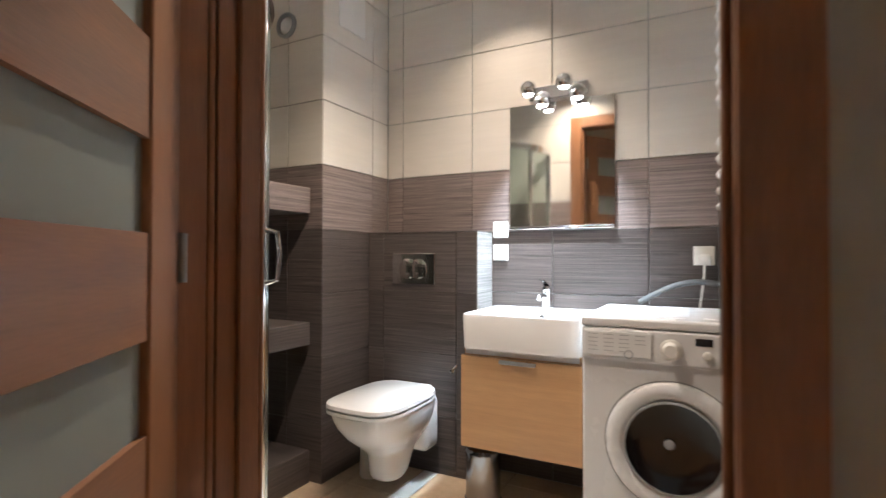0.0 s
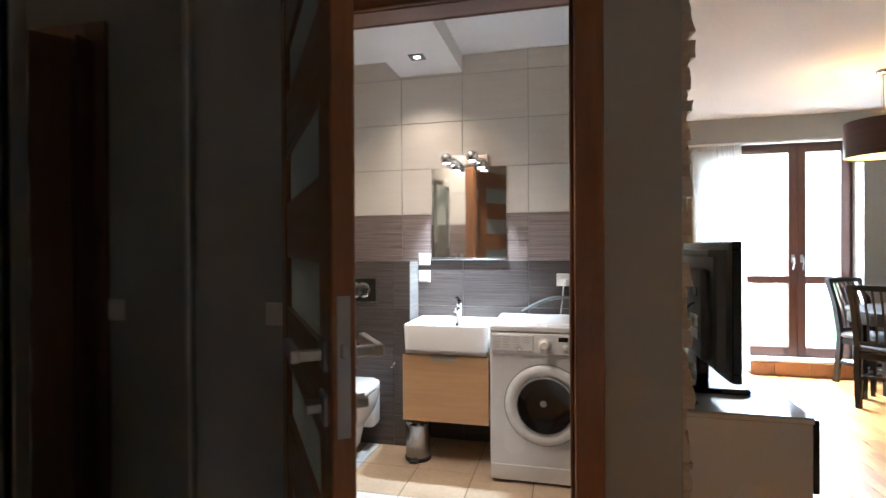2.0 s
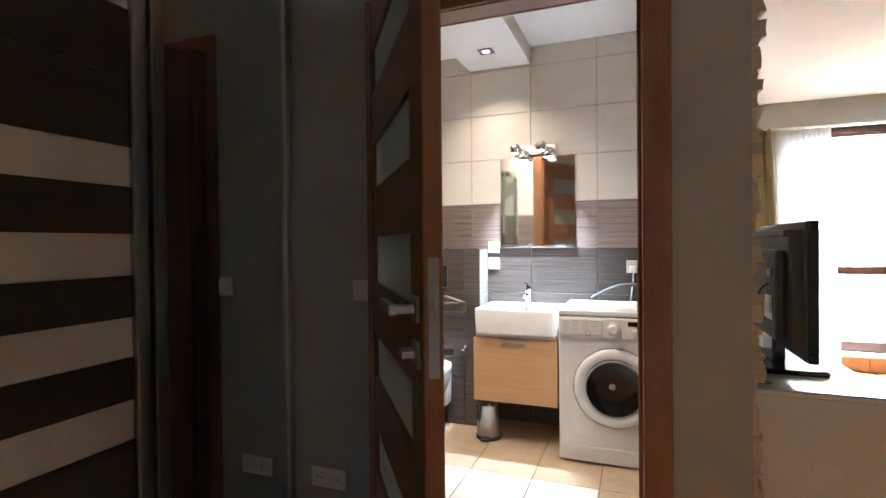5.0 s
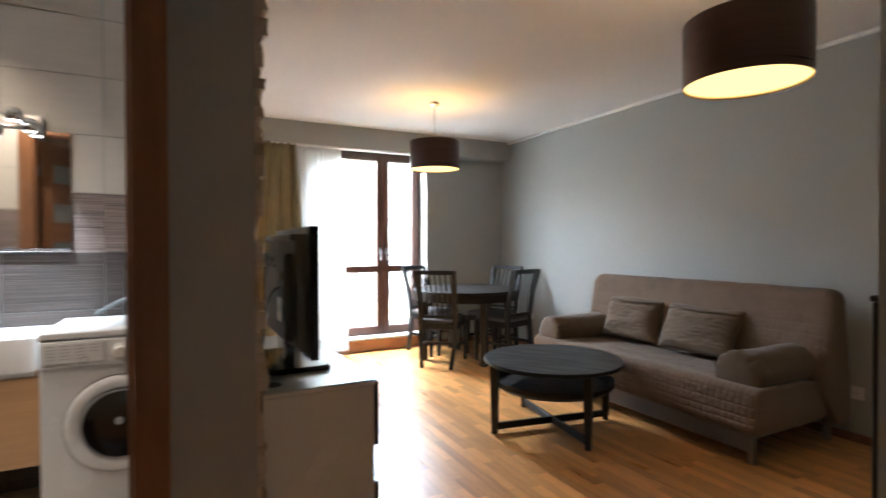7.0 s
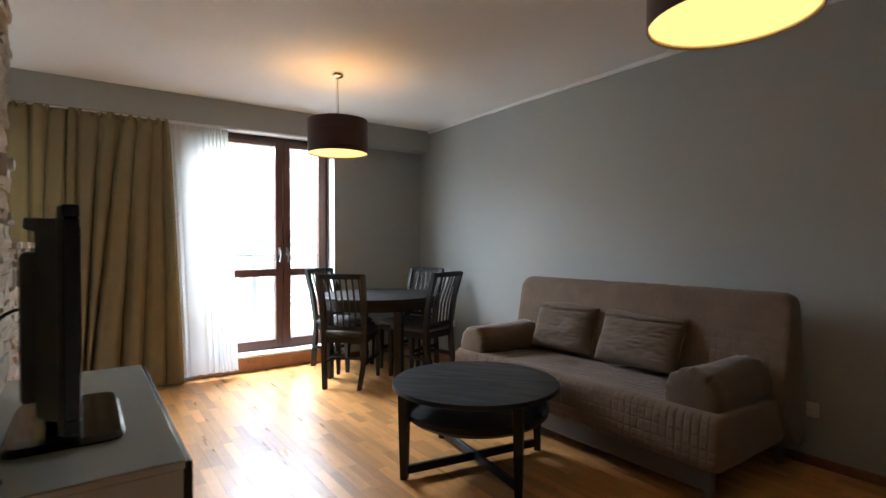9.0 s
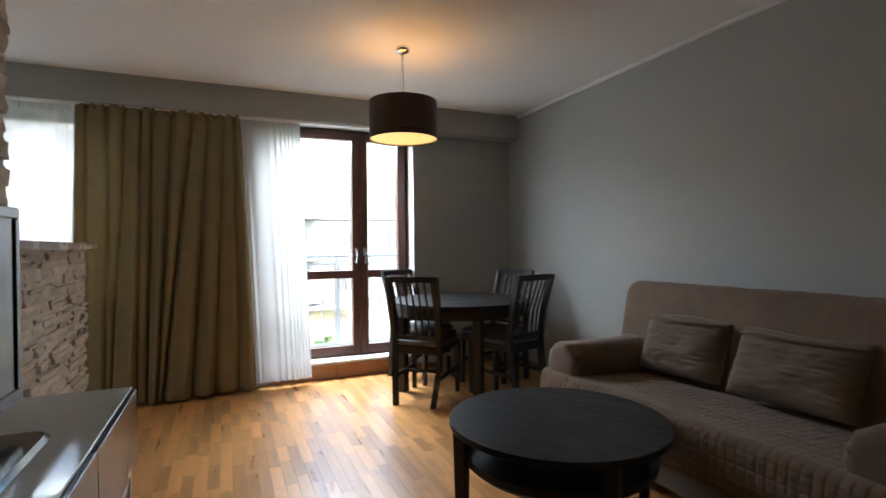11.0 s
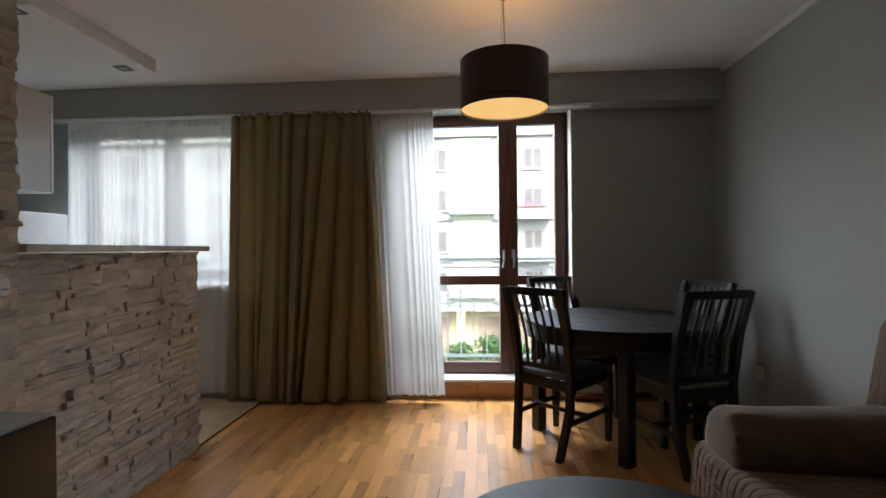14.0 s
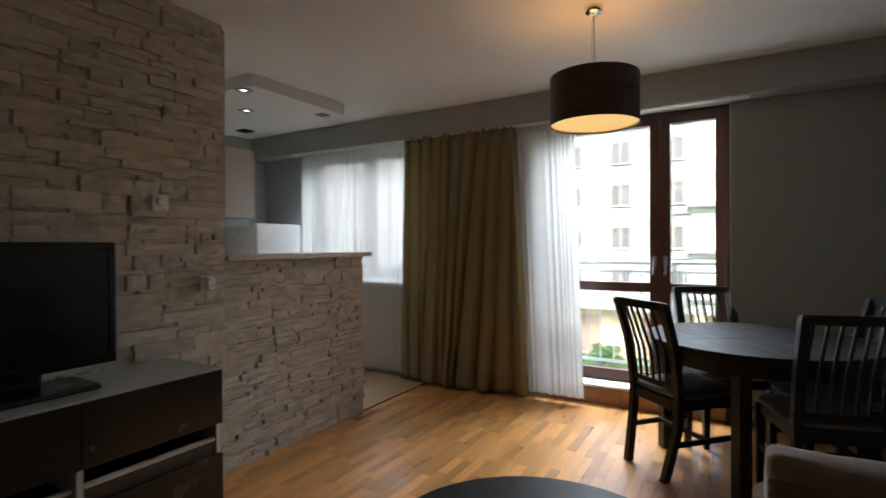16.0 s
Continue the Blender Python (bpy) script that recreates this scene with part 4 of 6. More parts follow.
def bath_bits():
    d = thing("pedal_bin", "brushed steel pedal bin under the vanity", "bin", (-0.205, 2.05, 0))
    part("body", turned([(0, 0.02), (0.075, 0.02), (0.075, 0.212), (0, 0.212)], 32), M["bin_steel"], d, "", True)
    part("base", turned([(0, 0), (0.078, 0), (0.080, 0.018), (0.075, 0.024), (0, 0.024)], 32), M["black_matt"], d, "", True)
    part("lid", turned([(0.078, 0.213), (0.078, 0.222), (0.072, 0.234), (0.04, 0.243), (0, 0.246)], 32), M["bin_steel"], d, "", True)
    part("pedal", box(-0.025, 0.025, -0.105, -0.06, 0.006, 0.018, 0.004), M["black_matt"], d)
    m = thing("bathroom_mirror", "frameless rectangular mirror with a thin chrome edge", "mirror", (0.048, 2.38, 1.19))
    part("glass", box(-0.201, 0.297, 2.374, 2.379, 1.206, 1.798, 0.0015, 1), M["mirror"], m, "", False, True)
    part("back_panel", box(-0.197, 0.293, 2.379, 2.3845, 1.21, 1.794), M["plastic_grey"], m, "", False, True)
    part("ledge", box(-0.201, 0.297, 2.366, 2.3845, 1.192, 1.2045, 0.002, 1), M["chrome"], m, "thin chrome ledge", False, True)
    l = thing("mirror_light", "chrome wall light with four ball spots above the mirror", "wall light", (0.03, 2.384, 1.84))
    part("plate", box(-0.13, 0.15, -0.022, 0, -0.03, 0.035, 0.004), M["chrome"], l)
    for x, y, z in ((-0.10, -0.12, -0.005), (-0.05, -0.06, -0.045), (0.07, -0.14, 0.0), (0.115, -0.07, -0.035)):
        s = part("ball_shade", turned([(0.030, -0.026), (0.037, -0.012), (0.040, 0), (0.036, 0.018), (0.026, 0.031), (0.012, 0.039), (0, 0.040)], 28, (x, y, z)), M["chrome"], l, "", True)
        part("bulb", turned([(0, -0.024), (0.024, -0.022), (0.029, -0.016), (0, -0.012)], 24, (x, y, z)), M["lamp_lit"], s, "lit bulb", True)
        part("arm", tube([(x, -0.02, 0.0), (x, y * 0.6, z + 0.01), (x, y + 0.03, z + 0.01)], 0.006), M["chrome"], l, "", True)
    for z, lab in ((1.194, "white wall socket beside the mirror"), (1.080, "white wall switch beside the mirror")):
        switch("wall_socket" if z > 1.1 else "light_switch", lab, pose(-0.252, 2.385, z, 0, 0, 180), 1, "socket" if z > 1.1 else "light switch")
    switch("wall_socket", "white splash-proof wall socket with a plug in it", pose(0.650, 2.385, 1.065, 0, 0, 180), 1, "socket")
    c = thing("power_plug", "white plug and cable hanging from the socket", "plug", (0.655, 2.36, 1.05))
    part("plug", box(0.632, 0.672, 2.335, 2.374, 1.03, 1.07, 0.008), M["plastic_white"], c, "", True, True)
    part("cable", tube([(0.652, 2.345, 1.03), (0.65, 2.348, 0.98), (0.64, 2.352, 0.90), (0.632, 2.362, 0.83), (0.63, 2.378, 0.72)], 0.0045), M["plastic_white"], c, "", True, True)
    r = thing("towel_radiator", "white ladder towel radiator on the bathroom wall", "radiator", (0.80, 1.62, 1.15))
    for y in (1.36, 1.86):
        part("upright", tube([(0.79, y, 1.16), (0.79, y, 1.83)], 0.016, 10), M["radiator"], r, "", True, True)
        part("bracket", tube([(0.79, y, 1.3), (0.86, y, 1.3)], 0.01), M["radiator"], r, "", True, True)
    for i, z in enumerate((1.20, 1.245, 1.29, 1.335, 1.38, 1.50, 1.545, 1.59, 1.64, 1.69, 1.735, 1.78)):
        part("rung", tube([(0.79, 1.35, z), (0.72, 1.40, z), (0.695, 1.61, z), (0.72, 1.82, z), (0.79, 1.87, z)], 0.011, 8), M["radiator"], r, "", True, True)
    part("valve", tube([(0.79, 1.86, 1.16), (0.79, 1.86, 1.12), (0.857, 1.86, 1.12)], 0.013, 10), M["chrome"], r, "", True, True)
    h = thing("toilet_roll_holder", "small chrome paper holder beside the vanity", "paper holder", (-0.386, 2.2, 0.545))
    part("arm", tube([(-0.386, 2.1985, 0.545), (-0.386, 2.15, 0.545), (-0.394, 2.132, 0.530)], 0.006), M["chrome"], h, "", True, True)
    part("tip", turned([(0, -0.011), (0.010, -0.006), (0.012, 0), (0.010, 0.006), (0, 0.011)], 14, (-0.397, 2.128, 0.526)), M["chrome"], h, "", True, True)
    o = thing("extractor_vent", "round grey extractor vent high on the tiles", "vent", (-1.16, 1.841, 2.19))
    part("ring", turned([(0.062, 0), (0.062, 0.012), (0.050, 0.020), (0.044, 0.012), (0.044, 0)], 32, (0, 0, 0), pose(0, 0, 0, 90, 0, 0)), M["plastic_grey"], o, "", True)
    part("disc", turned([(0, 0.016), (0.030, 0.014), (0.036, 0.008), (0.036, 0.0), (0, 0)], 28, (0, 0, 0), pose(0, 0, 0, 90, 0, 0)), M["plastic_white"], o, "", True)
    v = thing("access_panel", "white square access panel high on the tiles", "access panel", (-0.93, 2.05, 2.1))
    part("panel", box(-0.9295, -0.922, 1.95, 2.16, 2.19, 2.45, 0.003, 1), M["plastic_white"], v, "", False, True)
    for px, py in BATH_SPOTS:
        s = tagged(thing("recessed_spotlight", "square white recessed spotlight, lit", "spotlight", (px, py, 2.424)), group="bathroom ceiling spots")
        part("bezel", join(box(-0.045, 0.045, -0.045, -0.02, -0.006, 0), box(-0.045, 0.045, 0.02, 0.045, -0.006, 0), box(-0.045, -0.02, -0.02, 0.02, -0.006, 0), box(0.02, 0.045, -0.02, 0.02, -0.006, 0)), M["grey_metal"], s)
        part("bulb", box(-0.0195, 0.0195, -0.0195, 0.0195, -0.004, -0.001), M["lamp_lit"], s, "lit bulb")


bath_bits()


def shower():
    """Quadrant cabin in the corner by the door."""
    d = thing("shower_cabin", "quadrant shower cabin with chrome frame and clear glass", "shower", (-0.95, 1.0, 0))
    x1, y1, rr = -0.45, 1.33, 0.50

    def line(off):
        pts = [(x1 - off, 0.80)] + [(x1 - rr + (rr - off) * math.cos(a), y1 - rr + 0.02 + (rr - off) * math.sin(a)) for a in np.linspace(0, math.pi / 2, 14)] + [(-1.345, y1 + 0.02 - off)]
        return [(float(a), float(b)) for a, b in pts]

    P = lambda n, bm, m, lab="", s=True, par=d: part(n, bm, m, par, lab, s, par == d)
    path = line(0)
    P("tray", loft([[(x, y, z) for x, y in path] + [(-1.345, 0.80, z)] for z in (0.001, 0.12)]), M["ceramic"])
    inner = line(0.008)
    g = P("glass_wall", loft([[(x, y, z) for x, y in path] + [(x, y, z) for x, y in inner[::-1]] for z in (0.15, 1.86)]), M["shower_pane"], "clear curved glass")
    g.visible_shadow = False
    for z0, z1 in ((0.12, 0.15), (1.86, 1.90)):
        P("frame_rail", loft([[(x, y, z) for x, y in line(-0.012)] + [(x, y, z) for x, y in line(0.02)[::-1]] for z in (z0, z1)]), M["chrome"])
    for i in (0, 5, 10, 15):
        x, y = path[i]
        P("post", box(x - 0.016, x + 0.016, y - 0.012, y + 0.012, 0.15, 1.86, 0.004), M["chrome"])
    x, y = path[5]
    P("handle", tube([(x + 0.01, y + 0.01, 1.14), (x + 0.04, y + 0.03, 1.13), (x + 0.045, y + 0.034, 1.07), (x + 0.04, y + 0.03, 0.99), (x + 0.01, y + 0.01, 0.98)], 0.008), M["chrome"])
    m = thing("shower_mixer", "chrome shower mixer on the tiles", "shower mixer", (-0.33, 0.80, 1.10))
    part("body", turned([(0.035, 0), (0.035, 0.01), (0.022, 0.02), (0.020, 0.05), (0, 0.052)], 20, (0, -0.006, 0.08), pose(0, 0, 0, -90, 0, 0)), M["chrome"], m, "", True)
    part("lever", tube([(0, 0.04, 0.08), (0, 0.06, 0.05)], 0.006), M["chrome"], m, "", True)


shower()
# ---- living room ----


def pendant(place, z):
    d = thing("pendant_lamp", "dark wood veneer drum pendant lamp, lit", "pendant lamp", (place[0], place[1], z), 0, "pendant lamps")
    r, h = 0.222, 0.247
    part("shade", turned([(r, 0), (r, h), (r - 0.003, h), (r - 0.003, 0), (r, 0)], 64), M["shade"], d, "", True)
    part("lining", turned([(r - 0.0035, 0.006), (r - 0.0035, h - 0.002), (r - 0.005, h - 0.002), (r - 0.005, 0.006)], 64), M["shade_in"], d, "cream lining", True)
    part("diffuser", turned([(0, 0.012), (r - 0.006, 0.012), (r - 0.006, 0.016), (0, 0.016)], 64), M["diffuser"], d, "glowing warm diffuser")
    for k in range(3):
        a = 2 * math.pi * k / 3
        part("spoke", tube([(0, 0, h - 0.03), ((r - 0.005) * math.cos(a), (r - 0.005) * math.sin(a), h - 0.012)], 0.003, 6), M["chrome"], d)
    part("bulb_holder", turned([(0, h - 0.075), (0.018, h - 0.07), (0.02, h - 0.01), (0.008, h), (0, h)], 16), M["chrome"], d, "", True)
    part("cable", tube([(0, 0, h), (0.004, 0, h + 0.09), (0, 0, CEIL - z - 0.03)], 0.003, 6), M["plastic_grey"], d)
    part("wire", tube([(0.0, 0, h), (-0.012, 0, h + 0.15), (-0.006, 0, CEIL - z - 0.03)], 0.0018, 6), M["steel"], d)
    for k in (0.07, 0.10):
        part("knot", turned([(0, -0.005), (0.007, 0), (0, 0.005)], 10, (0.003, 0, h + k)), M["plastic_grey"], d)
    part("ceiling_rose", turned([(0, -0.04), (0.02, -0.04), (0.042, -0.028), (0.048, -0.012), (0.048, 0), (0, 0)], 28, (0, 0, CEIL - z)), M["chrome"], d, "", True)


for at in PENDANTS:
    pendant(at, 1.885 if at[1] > 2 else 1.84)


def pleated(x0, x1, y, z0, z1, folds, depth, seed, top_in=0.0, low_x0=None, low_x1=None, nv=40, per=10, flare=0.0, uneven=0.0):
    """Hanging cloth gathered in uneven folds."""
    rng = random.Random(seed)
    ph = [rng.uniform(-0.5, 0.5) for _ in range(folds + 2)]
    am = [rng.uniform(0.55 - 3 * uneven, 1.15 + 4 * uneven) for _ in range(folds + 2)]
    low_x0 = x0 if low_x0 is None else low_x0
    low_x1 = x1 if low_x1 is None else low_x1

    def f(u, v):
        k = (u + uneven * (math.sin(6.9 * u + seed) - math.sin(seed) - u * (math.sin(6.9 + seed) - math.sin(seed)))) * folds
        i = int(min(k, folds - 1e-6))
        t = k - i
        a = am[i] * (1 - t) + am[i + 1] * t
        p = ph[i] * (1 - t) + ph[i + 1] * t
        drop = 1 - v
        s = math.sin(2 * math.pi * (k + p * 0.7 * (0.35 + 0.65 * drop)))
        swing = math.sin(2 * math.pi * (u * folds * 0.37 + seed)) * 0.35
        y_off = depth * (a * s + swing) * (0.55 + 0.45 * drop) + flare * drop
        if v > 0.985:
            y_off *= 0.6
        xa, xb = x0 + (low_x0 - x0) * drop, x1 + (low_x1 - x1) * drop
        x = xa + (xb - xa) * u + depth * 0.35 * a * math.cos(2 * math.pi * (k + p)) * (0.5 + 0.5 * drop)
        hem = 0.004 * math.sin(40 * u + seed) if v < 0.01 else 0
        return (x, y + y_off, z0 + (z1 - z0) * v + hem)

    return sheet(folds * per, nv, f)


def draped(x0, x1, low_x0, low_x1, y, z0, z1, folds, depth, seed, nv=48, per=18):
    """Heavy cloth falling in broad uneven tubes with tight creases between them."""
    rng = random.Random(seed)

    def widths(spread):
        w = [rng.uniform(1 - spread, 1 + spread) for _ in range(folds)]
        t = sum(w)
        return [sum(w[:i]) / t for i in range(folds + 1)]

    top, low = widths(0.6), widths(0.8)
    amp_top = [rng.choice((0.35, 0.6, 0.9)) for _ in range(folds)]
    amp_low = [rng.choice((0.3, 0.5, 0.8, 1.0, 1.2)) for _ in range(folds)]
    lean = [rng.uniform(-0.35, 0.35) for _ in range(folds)]
    hem = [rng.uniform(-0.008, 0.010) for _ in range(folds)]

    def f(u, v):
        k = min(int(u * folds), folds - 1)
        t = u * folds - k
        drop = (1 - v) ** 0.8
        a, b = (top[i] + (low[i] - top[i]) * drop for i in (k, k + 1))
        amp = amp_top[k] + (amp_low[k] - amp_top[k]) * drop
        tt = t + 0.16 * math.sin(2 * math.pi * t) * lean[k]
        tube_y = min(1.0, 1.45 * math.sin(math.pi * t)) ** 0.75 * (1 + 0.12 * math.sin(5 * t + 3 * k))
        wave = 0.012 * noise.noise(Vector((u * 9, v * 2.2, seed)))
        xa, xb = x0 + (low_x0 - x0) * drop, x1 + (low_x1 - x1) * drop
        x = xa + (xb - xa) * (a + (b - a) * tt) + 0.3 * depth * lean[k] * tube_y * drop
        return (x, y - depth * amp * tube_y * (0.5 + 0.5 * drop) + wave, z0 + hem[k] * (1 - v) + (z1 - z0) * v)

    return sheet(folds * per, nv, f)


def curtains():
    tr = thing("curtain_track", "white ceiling-mounted curtain track under the beam", "curtain track", (1.4, 4.56, 2.26))
    part("rail", box(-0.75, 3.52, 4.545, 4.575, 2.248, 2.262, 0.003, 1), M["plastic_white"], tr, "", False, True)
    part("rail", box(-0.75, 3.52, 4.50, 4.53, 2.248, 2.262, 0.003, 1), M["plastic_white"], tr, "", False, True)
    o = thing("olive_curtain", "heavy olive brown curtain drawn between the windows", "curtain", (1.35, 4.515, 0.02))
    c = part("cloth", draped(0.735, 1.845, 0.68, 1.955, 4.545, 0.026, 2.262, 11, 0.10, 21), M["olive"], o, "", True, True)
    c.modifiers.new("thick", "SOLIDIFY").thickness = 0.003
    part("heading", pleated(0.735, 1.845, 4.512, 2.215, 2.262, 17, 0.030, 5, nv=6), M["olive"], o, "gathered heading tape", True, True)
    for nm, a, b, la, lb, n, sd in (("voile_curtain", 1.84, 2.33, 1.93, 2.41, 10, 7), ("voile_curtain", -0.66, 0.745, -0.66, 0.75, 22, 11)):
        s = thing(nm, "white voile curtain with fine gathers", "curtain", ((a + b) / 2, 4.575, 0.05), 0, "voile curtains")
        part("cloth", pleated(a, b, 4.585, 0.055, 2.262, n, 0.012, sd, 0, la, lb, 44, 10, uneven=0.09), M["voile_thick" if a > 1 else "sheer"], s, "", True, True)
        part("heading", pleated(a, b, 4.582, 2.20, 2.268, n * 2, 0.010, sd + 1, nv=4, per=8), M["voile_thick" if a > 1 else "sheer"], s, "", True, True)


curtains()


def dining_table():
    d = thing("dining_table", "round black-brown wooden dining table on square legs", "dining table", (3.54, 3.955, 0), 36)
    r = 0.575
    for s in (1, -1):
        n = 40
        ang = [math.pi * (i / n) * s for i in range(n + 1)]
        def half(rad, z):
            return [(rad * math.cos(a), 0.0015 * s + rad * math.sin(a), z) for a in ang]
        part("tabletop", loft([half(q, z) for q, z in ((r - 0.006, 0.715), (r, 0.719), (r, 0.736), (r - 0.004, 0.74))]), M["wenge"], d, "half of the round top")
    part("apron", turned([(r - 0.04, 0.632), (r - 0.016, 0.632), (r - 0.014, 0.636), (r - 0.014, 0.7145), (r - 0.04, 0.7145), (r - 0.04, 0.632)], 64), M["wenge"], d, "", True)
    for x in (-0.345, 0.345):
        for y in (-0.345, 0.345):
            part("leg", box(x - 0.034, x + 0.034, y - 0.034, y + 0.034, 0, 0.7145, 0.003, 1), M["wenge_up"], d)


def dining_chair(place, turn, group="chairs round the table"):
    """Slatted chair; local +y is the way the sitter looks."""
    d = thing("dining_chair", "black-brown wooden chair with a slatted back and grey seat pad", "chair", (*place, 0), turn, group)
    W, U = M["wenge"], M["wenge_up"]
    hw, yb, yf = 0.178, -0.02, 0.40
    for s in (1, -1):
        pts = [(s * (hw - 0.03), yb - 0.055, 0), (s * hw, yb + 0.005, 0.28), (s * hw, yb + 0.015, 0.46), (s * (hw + 0.006), yb - 0.025, 0.72), (s * (hw + 0.012), yb - 0.095, 0.955)]
        rings = [[(x + a * 0.018, y + b * 0.021, z) for a, b in ((-1, -1), (1, -1), (1, 1), (-1, 1))] for x, y, z in pts]
        part("back_leg", loft(rings), U, d)
        part("front_leg", loft([[(s * (hw + 0.01) + a * q, yf + b * q, z) for a, b in ((-1, -1), (1, -1), (1, 1), (-1, 1))] for q, z in ((0.014, 0), (0.021, 0.30), (0.021, 0.425))]), U, d)
        part("side_rail", box(s * hw - 0.011, s * hw + 0.011, yb + 0.02, yf - 0.018, 0.375, 0.432, 0.002, 1), W, d)
        part("stretcher", beam((s * hw, yb + 0.0, 0.20), (s * (hw + 0.01), yf - 0.01, 0.20), 0.018, 0.03), W, d)
    part("front_rail", box(-hw, hw, yf - 0.012, yf + 0.012, 0.375, 0.428, 0.002, 1), W, d)
    part("back_rail", box(-hw, hw, yb, yb + 0.024, 0.375, 0.432, 0.002, 1), W, d)
    part("cross_stretcher", box(-hw, hw, 0.17, 0.195, 0.190, 0.212, 0.002, 1), W, d)

    def bow(z0, z1, dy, back):
        n = 10
        rings = []
        for i in range(n + 1):
            u = 2 * i / n - 1
            x = u * (hw + 0.024)
            y = yb + dy - back * (1 - u * u)
            rings.append([(x, y - 0.012, z0), (x, y + 0.012, z0 + 0.004), (x, y + 0.009, z1 + 0.004 * (1 - u * u)), (x, y - 0.014, z1 + 0.004 * (1 - u * u))])
        return loft(rings)

    part("top_rail", bow(0.922, 0.962, -0.09, 0.028), W, d)
    part("lower_rail", bow(0.484, 0.510, 0.014, 0.008), W, d)
    for i in range(7):
        u = (i - 3) / 3.5
        x = u * hw * 1.02
        y0, y1 = yb + 0.012 - 0.008 * (1 - u * u), yb - 0.088 - 0.028 * (1 - u * u)
        part("slat", loft([[(x + a * 0.0068, y + b * 0.0055, z) for a, b in ((-1, -1), (1, -1), (1, 1), (-1, 1))] for y, z in ((y0, 0.49), (y0 * 0.72 + y1 * 0.28 + 0.008, 0.68), (y1, 0.93))]), U, d)
    pad = loft([rounded(0, 0.205, a, b, z, 40, 7) for a, b, z in ((0.190, 0.205, 0.434), (0.206, 0.220, 0.445), (0.206, 0.220, 0.462), (0.190, 0.205, 0.474), (0.12, 0.12, 0.480))])
    part("seat", pad, M["seat_pad"], d, "charcoal cloth seat pad", True)
    return d


dining_table()
first = dining_chair((3.05, 3.67), -42)
for (x, y, a) in ((3.28, 4.555, -155), (4.06, 4.05, 111), (3.845, 3.43, 17)):
    copy_thing(first, pose(x, y, 0, 0, 0, a))


def coffee_table():
    d = thing("coffee_table", "round black-brown coffee table with a lower round shelf", "coffee table", (3.0, 1.86, 0), 35.5)
    part("tabletop", turned([(0, 0.434), (0.447, 0.434), (0.453, 0.438), (0.453, 0.456), (0.450, 0.46), (0, 0.46)], 72), M["wenge"], d, "", True)
    part("shelf", turned([(0, 0.272), (0.36, 0.272), (0.395, 0.30), (0.400, 0.33), (0.392, 0.33), (0.36, 0.285), (0, 0.282)], 64), M["wenge"], d, "dished round shelf", True)
    q = 0.287
    for x, y in ((q, q), (-q, q), (-q, -q), (q, -q)):
        u, v = x / q, y / q
        part("leg", loft([[(x * 1.03 + a * wd, y * 1.03 + b * wd, z) for a, b in ((-1, -1), (1, -1), (1, 1), (-1, 1))] for wd, z in ((0.017, 0), (0.022, 0.24), (0.025, 0.4335))]), M["wenge_up"], d)
    for s in (1, -1):
        part("cross_bar", beam((-q, -q * s, 0.045), (q, q * s, 0.045 + (0.0 if s > 0 else 0.0)), 0.022 if s > 0 else 0.0215, 0.045 if s > 0 else 0.044), M["wenge"], d)


coffee_table()


def quilted(profile, y0, y1, step_p, step_y, puff, n_p, n_y, end_round=0.035):
    """A padded cover: a closed profile of (x, z) run from y0 to y1, quilted in channels."""
    pts = [Vector((x, 0, z)) for x, z in profile]
    seg = [(pts[(i + 1) % len(pts)] - p).length for i, p in enumerate(pts)]
    total = sum(seg)
    cen = sum(pts, Vector()) / len(pts)

    def on(s):
        s = s % total
        for i, L in enumerate(seg):
            if s <= L:
                return pts[i].lerp(pts[(i + 1) % len(pts)], s / L)
            s -= L
        return pts[0]

    rings = []
    ys = [y0 + (y1 - y0) * j / n_y for j in range(n_y + 1)]
    for y in ys:
        e = min(y - y0, y1 - y)
        k = 1.0 if e >= end_round else 1 - 0.5 * end_round / 0.3 * (1 - math.sqrt(max(0, 1 - (1 - e / end_round) ** 2)))
        ring = []
        for i in range(n_p):
            s = total * i / n_p
            p = on(s)
            d = (p - cen)
            nrm = d.normalized()
            cy = abs(math.sin(math.pi * (y - y0) / step_y))
            cp = abs(math.sin(math.pi * s / step_p)) if step_p else 1.0
            h = puff * min(1.0, cy / 0.5, 0.15 + cp / 0.35) ** 0.6
            wob = 0.0022 * noise.noise(Vector((p.x * 45, y * 60, p.z * 45))) + 0.007 * noise.noise(Vector((p.x * 5, y * 5, p.z * 5))) + 0.003 * noise.noise(Vector((p.x * 16, y * 16, p.z * 16)))
            q = cen + d * k + nrm * (h + wob)
            ring.append((q.x, y, q.z))
        rings.append(ring)
    return loft(rings)


def smooth_ring(corners, r=0.05, n=6):
    """Round the corners of a closed (x, z) outline."""
    out = []
    m = len(corners)
    for i in range(m):
        a, b, c = Vector(corners[i - 1]), Vector(corners[i]), Vector(corners[(i + 1) % m])
        ra = min(r, (a - b).length * 0.45, (c - b).length * 0.45)
        p, q = b + (a - b).normalized() * ra, b + (c - b).normalized() * ra
        for k in range(n + 1):
            t = k / n
            out.append(tuple((1 - t) ** 2 * p + 2 * t * (1 - t) * b + t * t * q))
    return out


